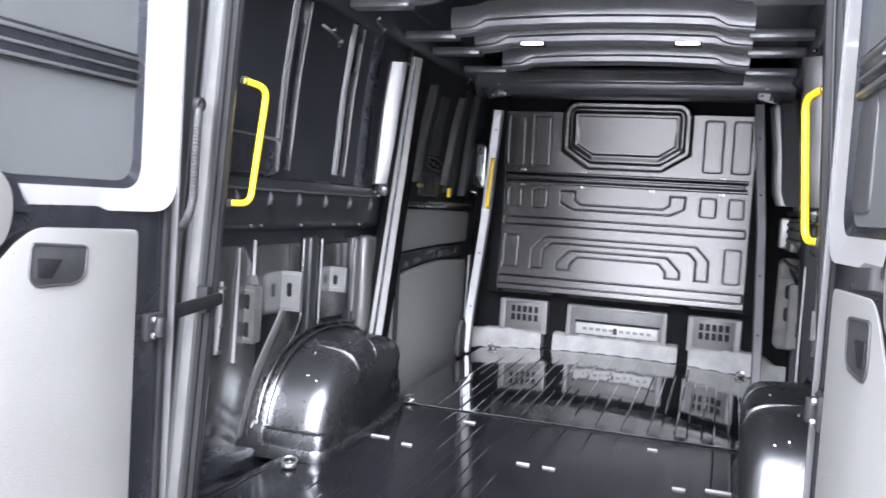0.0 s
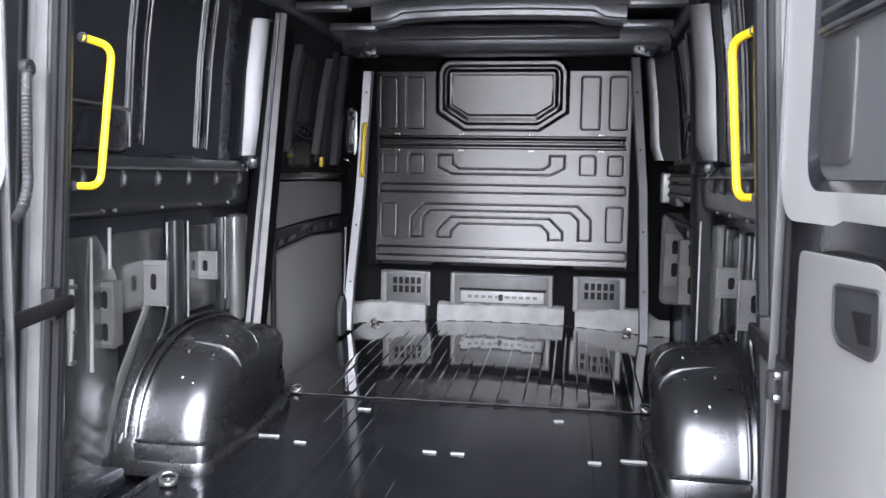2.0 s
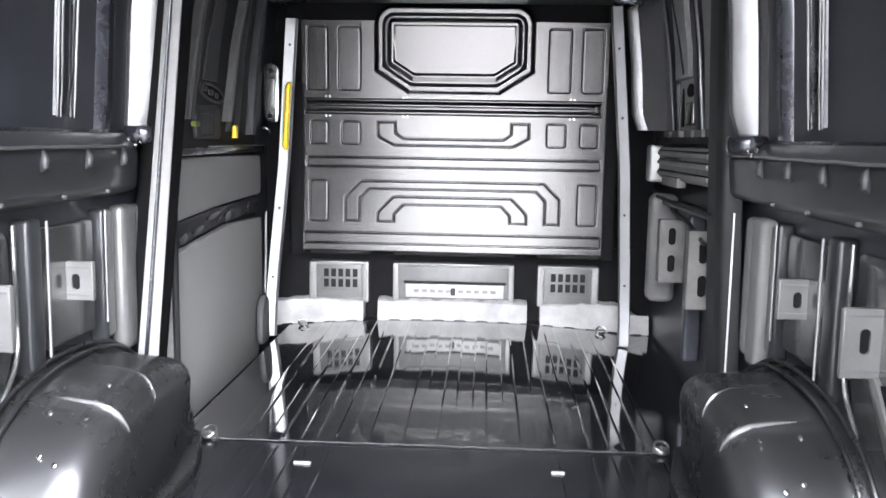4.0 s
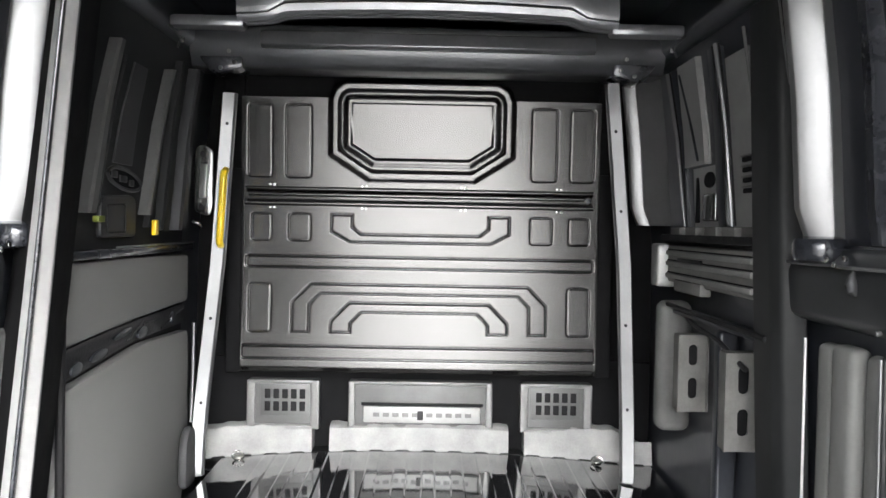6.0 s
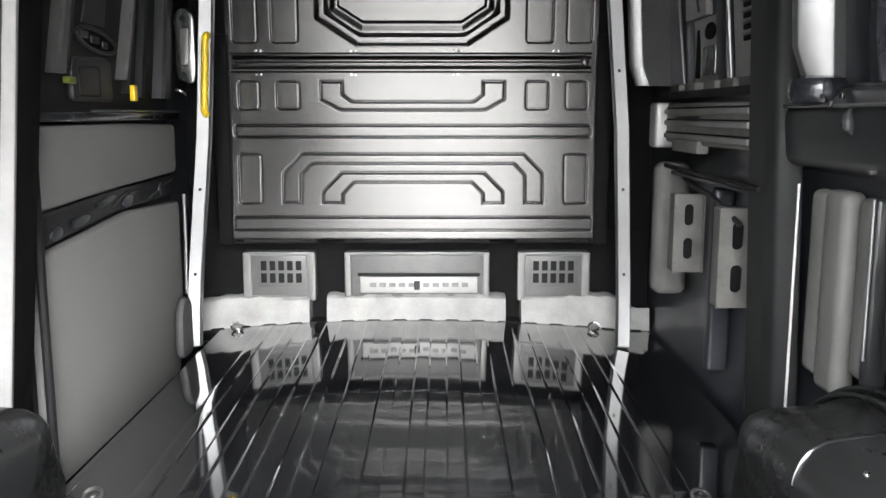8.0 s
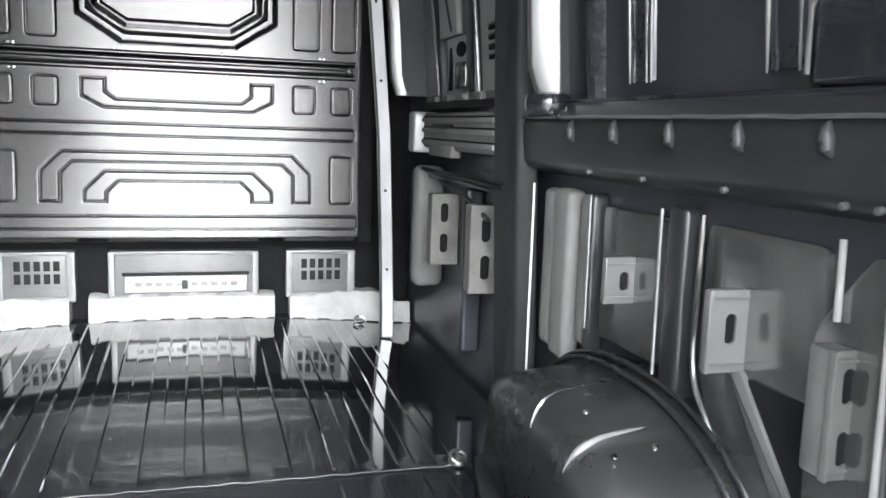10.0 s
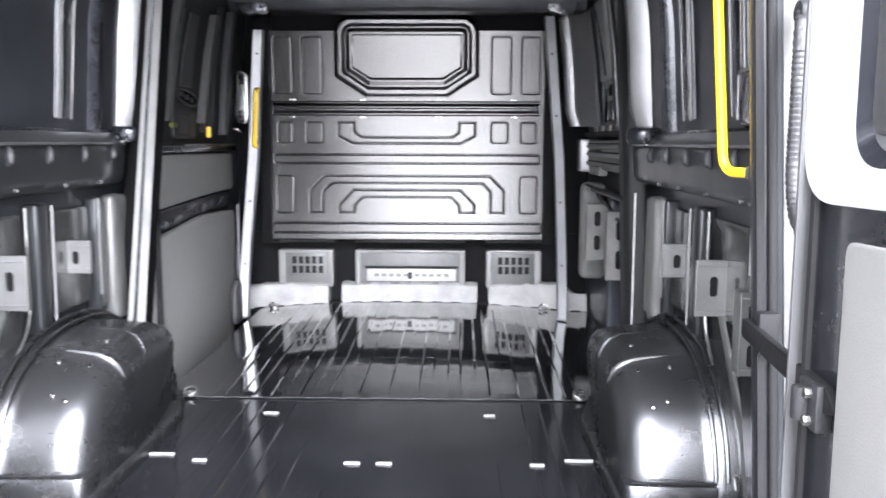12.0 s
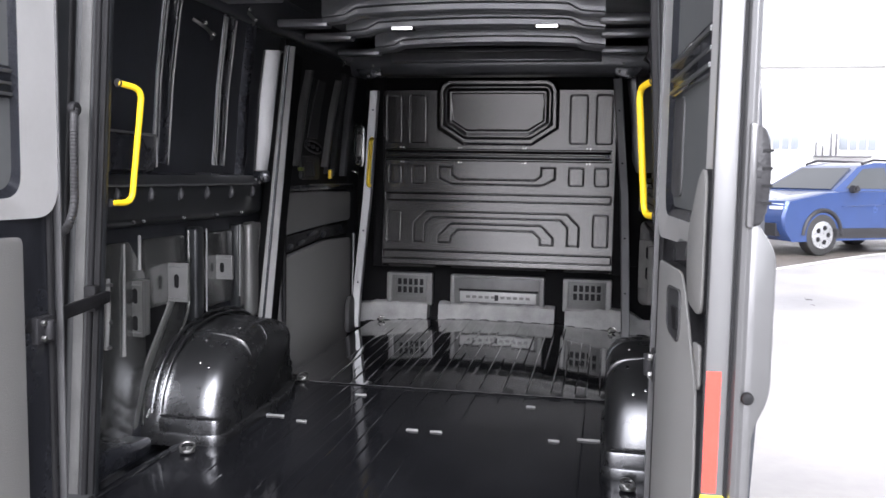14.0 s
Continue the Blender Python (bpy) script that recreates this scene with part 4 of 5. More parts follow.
seal = [(CX + p, BY + 0.001 - DISH * (q - 0.95) ** 2, q) for p, q in rounded([(-0.207, 1.199), (0.207, 1.199), (0.331, 1.281), (0.331, 1.518), (-0.331, 1.518), (-0.331, 1.281)],
                                            [0.03, 0.03, 0.04, 0.06, 0.06, 0.04], 6)]
part("window_seal", tube(seal, 0.0075, 8, True), RUBBER, bulk, "black rubber window seal")
rail = part("cross_rail", prism(rounded([(BY + 0.01, 1.066), (BY - 0.012, 1.068), (BY - 0.024, 1.082), (BY - 0.024, 1.106), (BY - 0.012, 1.120), (BY + 0.01, 1.122)], 0.006, 3),
                                lambda p, q, d: (d, p, q), CX - 0.70, CX + 0.695), BULK, bulk)
part("rail_groove", box(CX - 0.69, CX + 0.66, BY - 0.0255, BY - 0.018, 1.090, 1.098, 0.001), RUBBER, rail)
part("rail_end", cylinder((CX + 0.672, BY - 0.022, 1.094), (0, 1, 0), 0.014, 0.016, 16, 0.004), PAINT, rail)
# Black bars along both sides of the rail paint its shadow lines.
for z in (1.128, 1.058):
    part("rail_shadow_gap", box(CX - 0.71, CX + 0.70, BY - 0.004, BY + 0.004, z - 0.004, z + 0.004, 0.001), RUBBER, rail)
for x in (-0.60, -0.23, 0.17, 0.56):
    for z in (1.138, 1.047):
        for d in (-0.009, 0.009):
            part("rivet", cylinder((CX + x + d, BY - 0.003, z), (0, 1, 0), 0.0055, 0.010, 10, 0.002), STEEL, bulk)
# dark side channels and the wall behind, their shade put into near-black colour
for s in (-1, 1):
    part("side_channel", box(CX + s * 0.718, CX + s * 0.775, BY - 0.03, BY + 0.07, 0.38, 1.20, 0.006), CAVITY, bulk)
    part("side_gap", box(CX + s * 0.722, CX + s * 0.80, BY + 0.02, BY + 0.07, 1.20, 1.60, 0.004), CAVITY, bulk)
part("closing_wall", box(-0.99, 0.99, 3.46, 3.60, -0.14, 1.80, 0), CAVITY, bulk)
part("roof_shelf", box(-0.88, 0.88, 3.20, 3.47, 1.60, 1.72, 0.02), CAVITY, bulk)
for s in (-1, 1):
    line = ([0.02, 0.24, 0.85, 1.55], [0.785, 0.780, 0.753, 0.690]) if s > 0 else ([0.02, 0.23, 0.84, 1.50], [-0.850, -0.840, -0.778, -0.738])
    bm = bmesh.new()
    rows = []
    for z in np.linspace(0.02, 1.53 if s > 0 else 1.465, 12):
        c = float(np.interp(z, *line))
        ring = [(c + s * 0.026, 3.052), (c + s * 0.022, 3.045), (c - s * 0.018, 3.057), (c - s * 0.024, 3.066), (c - s * 0.024, 3.085), (c + s * 0.026, 3.10)]
        rows.append([bm.verts.new((p, q, z)) for p, q in ring])
    for A, B in zip(rows, rows[1:]):
        for j in range(6):
            bm.faces.new((A[j], A[(j + 1) % 6], B[(j + 1) % 6], B[j]))
    bm.faces.new(rows[0])
    bm.faces.new(rows[-1][::-1])
    pil = tagged(part("pillar", bm, STILE, smooth=0.4), "pale grey steel pillar beside the bulkhead", "pillar", "pillars beside the bulkhead", "structure")
    for z in (0.30, 0.62, 1.05, 1.35):
        c = float(np.interp(z, *line))
        part("pillar_hole", cylinder((c, 3.051, z), (0, 1, 0), 0.006, 0.006, 10), RUBBER, pil)

# lower seat-box wall: vented panels, slanted ledges, dark slots
low = empty("seat_box_wall", (CX, 3.36, 0), "low painted steel wall with vented panels under the bulkhead", "partition base", kind="structure")
# The gaps between vent panels get their shade from this black backing.
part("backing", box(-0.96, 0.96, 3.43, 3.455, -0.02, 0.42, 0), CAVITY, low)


def vented(x0, x1, holes):
    pan = part("vent_panel", box(x0, x1, 3.368, 3.425, 0.125, 0.335, 0.012, seg=3), VENTD, low)
    for e, k in ((x0, 1), (x1, -1)):
        part("panel_border", box(e, e + k * (0.035 if holes else 0.028), 3.362, 3.374, 0.130, 0.333, 0.005, seg=3), VENTM, pan)
    part("panel_border", box(x0 + 0.02, x1 - 0.02, 3.3635, 3.372, 0.318, 0.334, 0.004), VENTM, pan)
    part("panel_frame", tube([(a, 3.366, b) for a, b in rounded([(x0 + 0.012, 0.147), (x1 - 0.012, 0.147), (x1 - 0.012, 0.322), (x0 + 0.012, 0.322)], 0.02, 3)],
                             0.005, 6, True), VENTM, pan)
    if holes:
        part("grille_inset", box(holes[0][0] - 0.018, holes[-1][1] + 0.018, 3.3625, 3.368, 0.185, 0.318, 0.003), VENTD, pan)
    for a, b, c, d in holes:
        part("vent_hole", box(a, b, 3.3600, 3.366, c, d, 0.002), RUBBER, pan)
    return pan


grid_l = [(-0.655 + i * 0.036, -0.655 + i * 0.036 + 0.024, 0.205 + j * 0.052, 0.205 + j * 0.052 + 0.040) for i in range(5) for j in range(2)]
grid_r = [(0.470 + i * 0.036, 0.470 + i * 0.036 + 0.024, 0.205 + j * 0.052, 0.205 + j * 0.052 + 0.040) for i in range(5) for j in range(2)]
vented(-0.73, -0.43, grid_l)
vented(0.405, 0.705, grid_r)
mid = vented(-0.31, 0.29, [])
part("drawer_front", box(-0.245, 0.240, 3.352, 3.37, 0.165, 0.232, 0.004), DRAWER, mid, "slim pale metal drawer front")
part("drawer_gap", box(-0.255, 0.250, 3.358, 3.366, 0.234, 0.246, 0.002), RUBBER, mid)
part("drawer_latch", box(-0.022, 0.002, 3.347, 3.356, 0.178, 0.215, 0.002), BLACKP, mid)
for i in range(10):
    x = -0.205 + i * 0.040 + (0.02 if i > 4 else 0)
    part("label_bar", box(x, x + 0.026, 3.3505, 3.353, 0.190, 0.207, 0.0005), SEALW, mid)


def ledge(x0, x1, tops, name="ledge"):
    """A slanted bright flange whose lower edge steps over the floor ribs; tops: its upper edge, by x."""
    bm = bmesh.new()
    rows = []
    for x in np.arange(x0, x1 + 0.001, 0.004):
        w = abs(((x + 0.027) / PITCH) % 1.0 - 0.5) * PITCH
        over = 1 - float(smooth_step(np.array(w), 0.022, 0.031))
        lo = float(front_rise(np.array(x), np.array(3.33))) - 0.0085 + 0.006 * over
        hi = float(np.interp(x, *tops)) + 0.0025 * math.sin(x * 31 + 1) + 0.002 * math.sin(x * 83)
        mid = float(front_rise(np.array(x), np.array(3.33))) - 0.004
        dent = 0.0006 * math.sin(x * 9 + x0 * 9)
        prof = [(3.440, hi), (3.372, hi), (3.360, hi - 0.006), (3.351 + dent, mid + 0.09), (3.343 - dent, mid + 0.045), (3.336, mid + 0.014), (3.333, lo + 0.003), (3.335, lo), (3.440, lo)]
        rows.append([bm.verts.new((x, p, q)) for p, q in prof])
    for A, B in zip(rows, rows[1:]):
        for j in range(9):
            bm.faces.new((A[j], A[(j + 1) % 9], B[(j + 1) % 9], B[j]))
    bm.faces.new(rows[0])
    bm.faces.new(rows[-1][::-1])
    return part(name, bm, LEDGE, low, "slanted pale metal ledge with a stepped lower edge", smooth=0.5)


ledge(-0.915, -0.452, ([-0.915, -0.80, -0.66, -0.60, -0.452], [0.128, 0.140, 0.152, 0.144, 0.150]))
ledge(-0.383, 0.358, ([-0.383, -0.20, 0.20, 0.358], [0.150, 0.155, 0.158, 0.152]))
ledge(0.421, 0.955, ([0.421, 0.60, 0.72, 0.80, 0.955], [0.146, 0.150, 0.158, 0.150, 0.062]))
gap = bmesh.new()
gap_rows = [[gap.verts.new((x, y, float(front_rise(np.array(x), np.array(3.33))) + z)) for y, z in ((3.3355, -0.020), (3.3355, -0.0045), (3.42, -0.0045), (3.42, -0.020))] for x in np.arange(-0.93, 0.961, 0.03)]
for A, B in zip(gap_rows, gap_rows[1:]):
    for j in range(4):
        gap.faces.new((A[j], A[(j + 1) % 4], B[(j + 1) % 4], B[j]))
part("floor_gap", gap, RUBBER, low, smooth=0)
for x, k in ((-0.745, 0.018), (0.715, 0.020)):
    lug = part("floor_lug", cylinder((x, 3.295, 0.012 + k), (0, 0, 1), 0.020, 0.010, 16, 0.003), ZINCD, low)
    part("lug_ring", tube([(x + 0.022 * math.cos(a), 3.285 + 0.008 * math.sin(a), 0.020 + k + 0.014 * math.sin(a)) for a in (2 * math.pi * j / 20 for j in range(20))], 0.004, 8, True), STEEL, lug)


# ---- roof ----
cx_, cy_ = np.linspace(-0.90, 0.90, 31), np.linspace(0.22, 3.6, 60)
link_c = link("ceiling", sheet(cx_, cy_, lambda X, Y: 1.80 - 0.055 * (X / 0.9) ** 2 + 0.004 * np.sin(Y * 40) * (np.abs(X) < 0.7), plain), WALLP)
tagged(link_c, "dark painted ribbed steel van roof seen from inside", "ceiling", kind="structure")
part("roof_skin", prism([(-0.92, 1.80), (0, 1.87), (0.92, 1.80), (0.92, 1.84), (0, 1.91), (-0.92, 1.84)], along_y, 0.22, 3.6), SILVER, link_c)


def roof_bow(y, half, drop=0.0):
    bm = bmesh.new()
    rows = []
    for x in np.unique(np.concatenate([np.linspace(-half, half, 25), [-half + 0.06, half - 0.06]])):
        e = smooth_step(np.array(abs(x)), half - 0.16, half - 0.09)
        zb = 1.672 - drop - 0.03 * (x / 0.7) ** 2 - 0.016 * float(e)
        k = 1 - 0.35 * float(e)
        prof = [(-0.050, 0.115), (-0.052, 0.066 * k), (-0.047, 0.042 * k), (-0.037, 0.037 * k), (-0.045, 0.032 * k), (-0.040, 0.010), (-0.030, 0.0), (-0.010, 0.0), (-0.005, 0.007),
                (0.005, 0.007), (0.012, 0.0), (0.032, 0.0), (0.042, 0.012), (0.055, 0.115)]
        rows.append([bm.verts.new((x, y + p, zb + q)) for p, q in prof])
    for A, B in zip(rows, rows[1:]):
        for j in range(len(A) - 1):
            bm.faces.new((A[j], A[j + 1], B[j + 1], B[j]))
        bm.faces.new((A[-1], A[0], B[0], B[-1]))
    bm.faces.new(rows[0])
    bm.faces.new(rows[-1][::-1])
    b = tagged(part("roof_bow", bm, ROOFP, smooth=0.5), "dark pressed steel bow across the van roof", "roof bow", "bows across the roof", "structure")
    for s in (-1, 1):
        part("end_bracket", box(s * (half - 0.02), s * 0.84, y - 0.034, y + 0.04, 1.618 - drop, 1.655, 0.010), ROOFP, b)
        part("bolt", cylinder((s * (half + 0.03), y - 0.015, 1.628 - drop), (0, 0, 1), 0.009, 0.01, 6, 0.002), STEEL, b)


for y in (0.66, 1.22, 1.80, 2.16, 2.68):
    roof_bow(y, 0.62)
hd = tagged(part("front_header", prism(rounded([(2.98, 1.545), (3.20, 1.555), (3.22, 1.70), (2.94, 1.70), (2.95, 1.60)], 0.02, 4), lambda p, q, d: (d, p, q), -0.86, 0.86), HEADER),
            "dark steel header beam above the bulkhead", "beam", kind="structure")
part("header_lip", prism(rounded([(2.905, 1.618), (2.925, 1.610), (2.96, 1.612), (2.96, 1.668), (2.915, 1.668)], 0.006, 3), lambda p, q, d: (d, p, q), -0.60, 0.60, 0.006), ROOFP, hd)
for s in (-1, 1):
    part("header_bracket", prism(rounded([(s * 0.67, 1.545), (s * 0.78, 1.515), (s * 0.86, 1.62), (s * 0.68, 1.64)], 0.02, 3), along_y, 2.96, 3.10, 0.006), PAINT, hd)
    for a, b in ((0.70, 1.56), (0.75, 1.54), (0.72, 1.60)):
        part("bolt", cylinder((s * a, 2.955, b), (0, 1, 0), 0.008, 0.012, 8, 0.002), ZINCD, hd)
    tagged(part("cant_rail", prism(rounded([(s * 0.845, 1.625), (s * 0.875, 1.60), (s * 0.92, 1.61), (s * 0.90, 1.78), (s * 0.82, 1.77)], 0.025, 4), along_y, 0.30, 3.20), WALLP),
           "dark steel rail along the roof edge", "roof rail", "rails along the roof edge", "structure")
def edge_bracket(x, y, z):
    """A bent zinc clip with two bolts below the roof edge."""
    k = 1 if x > 0 else -1
    th = empty("roof_clip", (x, y, z), "small bent zinc clip with bolts under the roof edge", "roof clip", "clips under the roof edge")
    part("strap", tube(bent([(x + k * 0.03, y - 0.06, z + 0.035), (x, y - 0.03, z + 0.012), (x - k * 0.006, y + 0.02, z - 0.006), (x + k * 0.02, y + 0.07, z - 0.022)], 0.02), 0.007, 8, flat=0.4), ZINCD, th)
    for d in (-0.035, 0.03):
        part("bolt", cylinder((x - k * 0.006, y + d, z + 0.008 - d * 0.5), (k, 0, 0), 0.009, 0.016, 6, 0.002), STEEL, th)


for x, y, z in ((-0.845, 1.50, 1.615), (-0.872, 1.16, 1.50), (0.872, 1.16, 1.505), (0.862, 2.0, 1.585), (0.835, 2.72, 1.60), (-0.835, 2.72, 1.60)):
    edge_bracket(x, y, z)
for x in (-0.343, 0.352):
    lt = empty("ceiling_light", (x, 2.13, 1.67), "slim lit white roof lamp on a bow", "ceiling light", "lamps on the roof bow")
    part("housing", box(x - 0.058, x + 0.058, 2.118, 2.165, 1.657, 1.678, 0.004), BLACKP, lt)
    part("diffuser", box(x - 0.050, x + 0.050, 2.112, 2.120, 1.660, 1.673, 0.002), LED, lt)

# ---- rear frame ----
def rear_post(s):
    th = empty("rear_post", (s * 0.86, 0.33, 0), "dark steel rear door post with rubber seal", "door post", "rear door posts", "structure")

    def leaning(p, q, d):
        return (s * (p + 0.074 - 0.055 * (d + 0.05)), q, d)

    part("post", prism(rounded([(0.745, 0.300), (0.745, 0.322), (0.80, 0.345), (0.86, 0.45), (0.93, 0.46), (0.945, 0.22), (0.86, 0.20), (0.838, 0.285)], 0.006, 3),
                       leaning, -0.05, 1.70), RAILP, th)
    part("post_face", prism(rounded([(0.792, 0.288), (0.822, 0.285), (0.824, 0.292), (0.792, 0.300)], 0.002, 2), leaning, 0.0, 1.68), DOORR, th)
    part("rubber_seal", prism(rounded([(0.766, 0.286), (0.782, 0.284), (0.782, 0.302), (0.766, 0.302)], 0.006, 3), leaning, 0.0, 1.68), RUBBER, th)
    part("seal_edge", prism(rounded([(0.746, 0.291), (0.761, 0.290), (0.761, 0.302), (0.746, 0.302)], 0.003, 2), leaning, 0.0, 1.68), RUBBER, th)
    part("outer_seal", prism(rounded([(0.838, 0.262), (0.852, 0.258), (0.852, 0.282), (0.838, 0.284)], 0.005, 3), leaning, 0.0, 1.68), RUBBER, th)
    part("corner_piece", prism(rounded([(0.30, 0.0), (0.70, 0.0), (0.70, 0.05), (0.30, 0.10)], 0.02, 3), along_x, s * 0.86, s * 0.97, 0.01), PAINT, th)


rear_post(1)
rear_post(-1)
tagged(part("rear_header", box(-0.90, 0.90, 0.22, 0.44, 1.68, 1.80, 0.02), WALLP), "dark steel header above the rear doors", "beam", kind="structure")


def grab_handle(s, x0, x1, z0, z1, r):
    """A bent bar that stands forward of the rear post on two arms."""
    th = empty("grab_handle", (s * (x0 + 0.01), 0.315, z0), "bright yellow bent tube grab handle on the post", "grab handle", "grab handles at the rear posts")
    part("bar", tube(bent([(s * (x0 + 0.022), 0.335, z0), (s * x0, 0.405, z0), (s * x1, 0.405, z1), (s * (x1 + 0.034), 0.335, z1 + 0.012)], 0.034, 8), r, 12), YELLOW, th)
    for z, x in ((z0, x0 + 0.026), (z1 + 0.012, x1 + 0.034)):
        part("foot", cylinder((s * x, 0.336, z), (0, 1, 0), r * 1.35, 0.006, 14, 0.001), BLACKP, th)


grab_handle(1, 0.749, 0.724, 0.868, 1.200, 0.0092)
grab_handle(-1, 0.744, 0.706, 0.866, 1.200, 0.0092)
gs = empty("grab_handle", (-0.775, 3.04, 0.90), "yellow grab handle on the pillar by the sliding door", "grab handle")
part("bar", tube(bent([(-0.765, 3.05, 0.895), (-0.762, 3.015, 0.905), (-0.748, 3.015, 1.165), (-0.75, 3.05, 1.175)], 0.02, 6), 0.0135, 12), YELLOW, gs)

# ---- rear doors ----
def rear_door(s, hx, hy, angle):
    """An open door: u runs from the hinge to the free edge, d from the inner face outwards."""
    ca, sa = math.cos(radians(angle)), math.sin(radians(angle))

    def put(u, z, d):
        return (s * (hx + u * sa + d * ca), hy - u * ca + d * sa, z)

    W = 0.735
    th = empty("door_1" if s > 0 else "door_2", put(0.0, -0.1, 0.05), "open rear van door with pale grey trim boards", "rear door", "rear doors")
    th.location = put(0.0, -0.1, 0.05)
    skin = rounded([(0.0, -0.32), (W + 0.02, -0.32), (W + 0.02, 1.68), (0.0, 1.68)], [0.02, 0.04, 0.10, 0.05], 4)
    part("outer_skin", prism(skin, put, 0.040, 0.059, 0.010), SILVER, th, "silver grey painted outer skin")
    core = rounded([(0.0, -0.30), (W, -0.30), (W, 1.66), (0.0, 1.66)], [0.02, 0.03, 0.09, 0.05], 4)
    part("inner_panel", prism(core, put, 0.026, 0.042, 0.006), PAINT, th)
    part("edge_cover", prism(rounded([(W - 0.012, -0.29), (W + 0.004, -0.29), (W + 0.004, 1.64), (W - 0.012, 1.64)], 0.004, 2), put, 0.004, 0.041, 0.003), SILVER, th)
    # lower skin swell on the free edge
    def deep_u(p, q, u):
        return put(u, q, p)

    swell = rounded([(0.050, -0.31), (0.068, -0.31), (0.069, 0.605), (0.092, 0.658), (0.092, 0.862), (0.066, 0.902), (0.050, 0.905)], [0, 0.004, 0.02, 0.02, 0.02, 0.01, 0], 4)
    part("edge_swell", prism(swell, deep_u, W - 0.30, W + 0.016, 0.004), SILVER, th)
    part("seam_gap", prism([(W + 0.000, -0.29), (W + 0.0075, -0.29), (W + 0.0075, 1.63), (W + 0.000, 1.63)], put, 0.0365, 0.0402), RUBBER, th)
    part("bump_stop", cylinder(put(W + 0.019, 0.657, 0.060), (0, 1, 0), 0.009, 0.016, 12, 0.004), RUBBER, th)
    # window surround: a ring that slopes into the opening
    outer = rounded([(0.006, 0.838), (0.285, 0.838), (W - 0.03, 0.838), (W - 0.03, 1.645), (0.006, 1.645)], [0.09, 0.01, 0.04, 0.06, 0.04], 8)
    lip = rounded([(0.150, 0.890), (0.290, 0.890), (W - 0.10, 0.890), (W - 0.10, 1.585), (0.150, 1.585)], [0.10, 0.01, 0.10, 0.06, 0.06], 8)
    deep = rounded([(0.168, 0.908), (0.300, 0.908), (W - 0.13, 0.908), (W - 0.13, 1.555), (0.168, 1.555)], [0.085, 0.01, 0.09, 0.05, 0.05], 8)
    bm = bmesh.new()
    def tilt(u, z):
        """The bar under the window turns down away from the hinge."""
        return 0.012 + 0.018 * float(np.interp(u, [0.15, 0.27], [0, 1])) * float(np.interp(z, [0.86, 0.95], [1, 0]))

    loops = [[bm.verts.new(put(u, z, 0.034)) for u, z in outer], [bm.verts.new(put(u, z, tilt(u, z))) for u, z in outer], [bm.verts.new(put(u, z, 0.010)) for u, z in lip]]
    for A, B in zip(loops, loops[1:]):
        for j in range(len(A)):
            bm.faces.new((A[j], A[(j + 1) % len(A)], B[(j + 1) % len(A)], B[j]))
    part("window_surround", bm, SURR, th, "smooth window surround with the sky's reflection painted pale grey", smooth=0.7)
    bm = bmesh.new()
    loops = [[bm.verts.new(put(u, z, d)) for u, z in ring] for ring, d in ((lip, 0.0105), (deep, 0.023), (deep, 0.030))]
    for A, B in zip(loops, loops[1:]):
        for j in range(len(A)):
            bm.faces.new((A[j], A[(j + 1) % len(A)], B[(j + 1) % len(A)], B[j]))
    part("window_reveal", bm, PAINT, th, smooth=0.7)
    part("window_blank", prism(deep, put, 0.0215, 0.027), BLANK, th, "dark grey panel blanking the window")
    if s > 0:
        inset = rounded([(0.176, 0.930), (0.312, 0.930), (0.312, 1.122), (0.176, 1.122)], 0.028, 4)
        part("blank_rib", prism(inset, put, 0.017, 0.024, 0.003), SEALG, th)
    for z0, z1, d, m in ((1.128, 1.205, 0.012, PAINT), (1.134, 1.142, 0.008, STILE), (1.160, 1.167, 0.009, STILE), (1.188, 1.197, 0.008, STILE)):
        part("cross_bar", prism([(0.172, z0), (W - 0.11, z0), (W - 0.11, z1), (0.172, z1)], put, d, 0.036, 0.002), m, th)
    # trim boards
    t0 = 0.155
    lower = rounded([(t0, -0.22), (0.672, -0.22), (0.675, 0.54), (0.661, 0.640), (0.520, 0.775), (0.470, 0.803), (t0 + 0.004, 0.795)],
                    [0.02, 0.03, 0.03, 0.03, 0.03, 0.03, 0.02], 4)
    brd = part("lower_trim_board", prism(lower, put, 0.002, 0.007, 0.002), TRIM, th, "large pale grey door trim board")
    upper = rounded([(0.552, 0.764), (0.650, 0.757), (0.682, 0.765), (0.682, 0.955), (0.664, 0.982), (0.622, 0.970), (0.534, 0.882), (0.530, 0.822)],
                    [0.03, 0.02, 0.02, 0.02, 0.02, 0.03, 0.03, 0.03], 4)
    part("upper_trim_board", prism(upper, put, 0.002, 0.007, 0.002), TRIM, th)
    gap = rounded([(0.523, 0.900), (0.500, 0.858), (0.474, 0.834), (0.640, 0.834), (0.640, 0.905)], [0.004, 0.03, 0.004, 0.004, 0.004], 4)
    part("surround_gap", prism(gap, put, 0.0072, 0.030), PAINT, th)
    small = rounded([(0.625, 0.712), (0.686, 0.716), (0.690, 0.655), (0.678, 0.645)], 0.012, 4)
    part("small_trim_board", prism(small, put, 0.002, 0.007, 0.002), TRIM, th)
    for shape in (lower, upper, small):
        part("trim_backing", prism(shape, put, 0.0068, 0.027), RUBBER, th)
    rec = rounded([(0.328, 0.760), (0.484, 0.770), (0.488, 0.700), (0.468, 0.681), (0.360, 0.681), (0.332, 0.696)], 0.012, 3)
    cup = part("handle_recess", prism(rec, put, 0.000, 0.006, 0.002), POSTF, brd, "dark moulded pull recess")
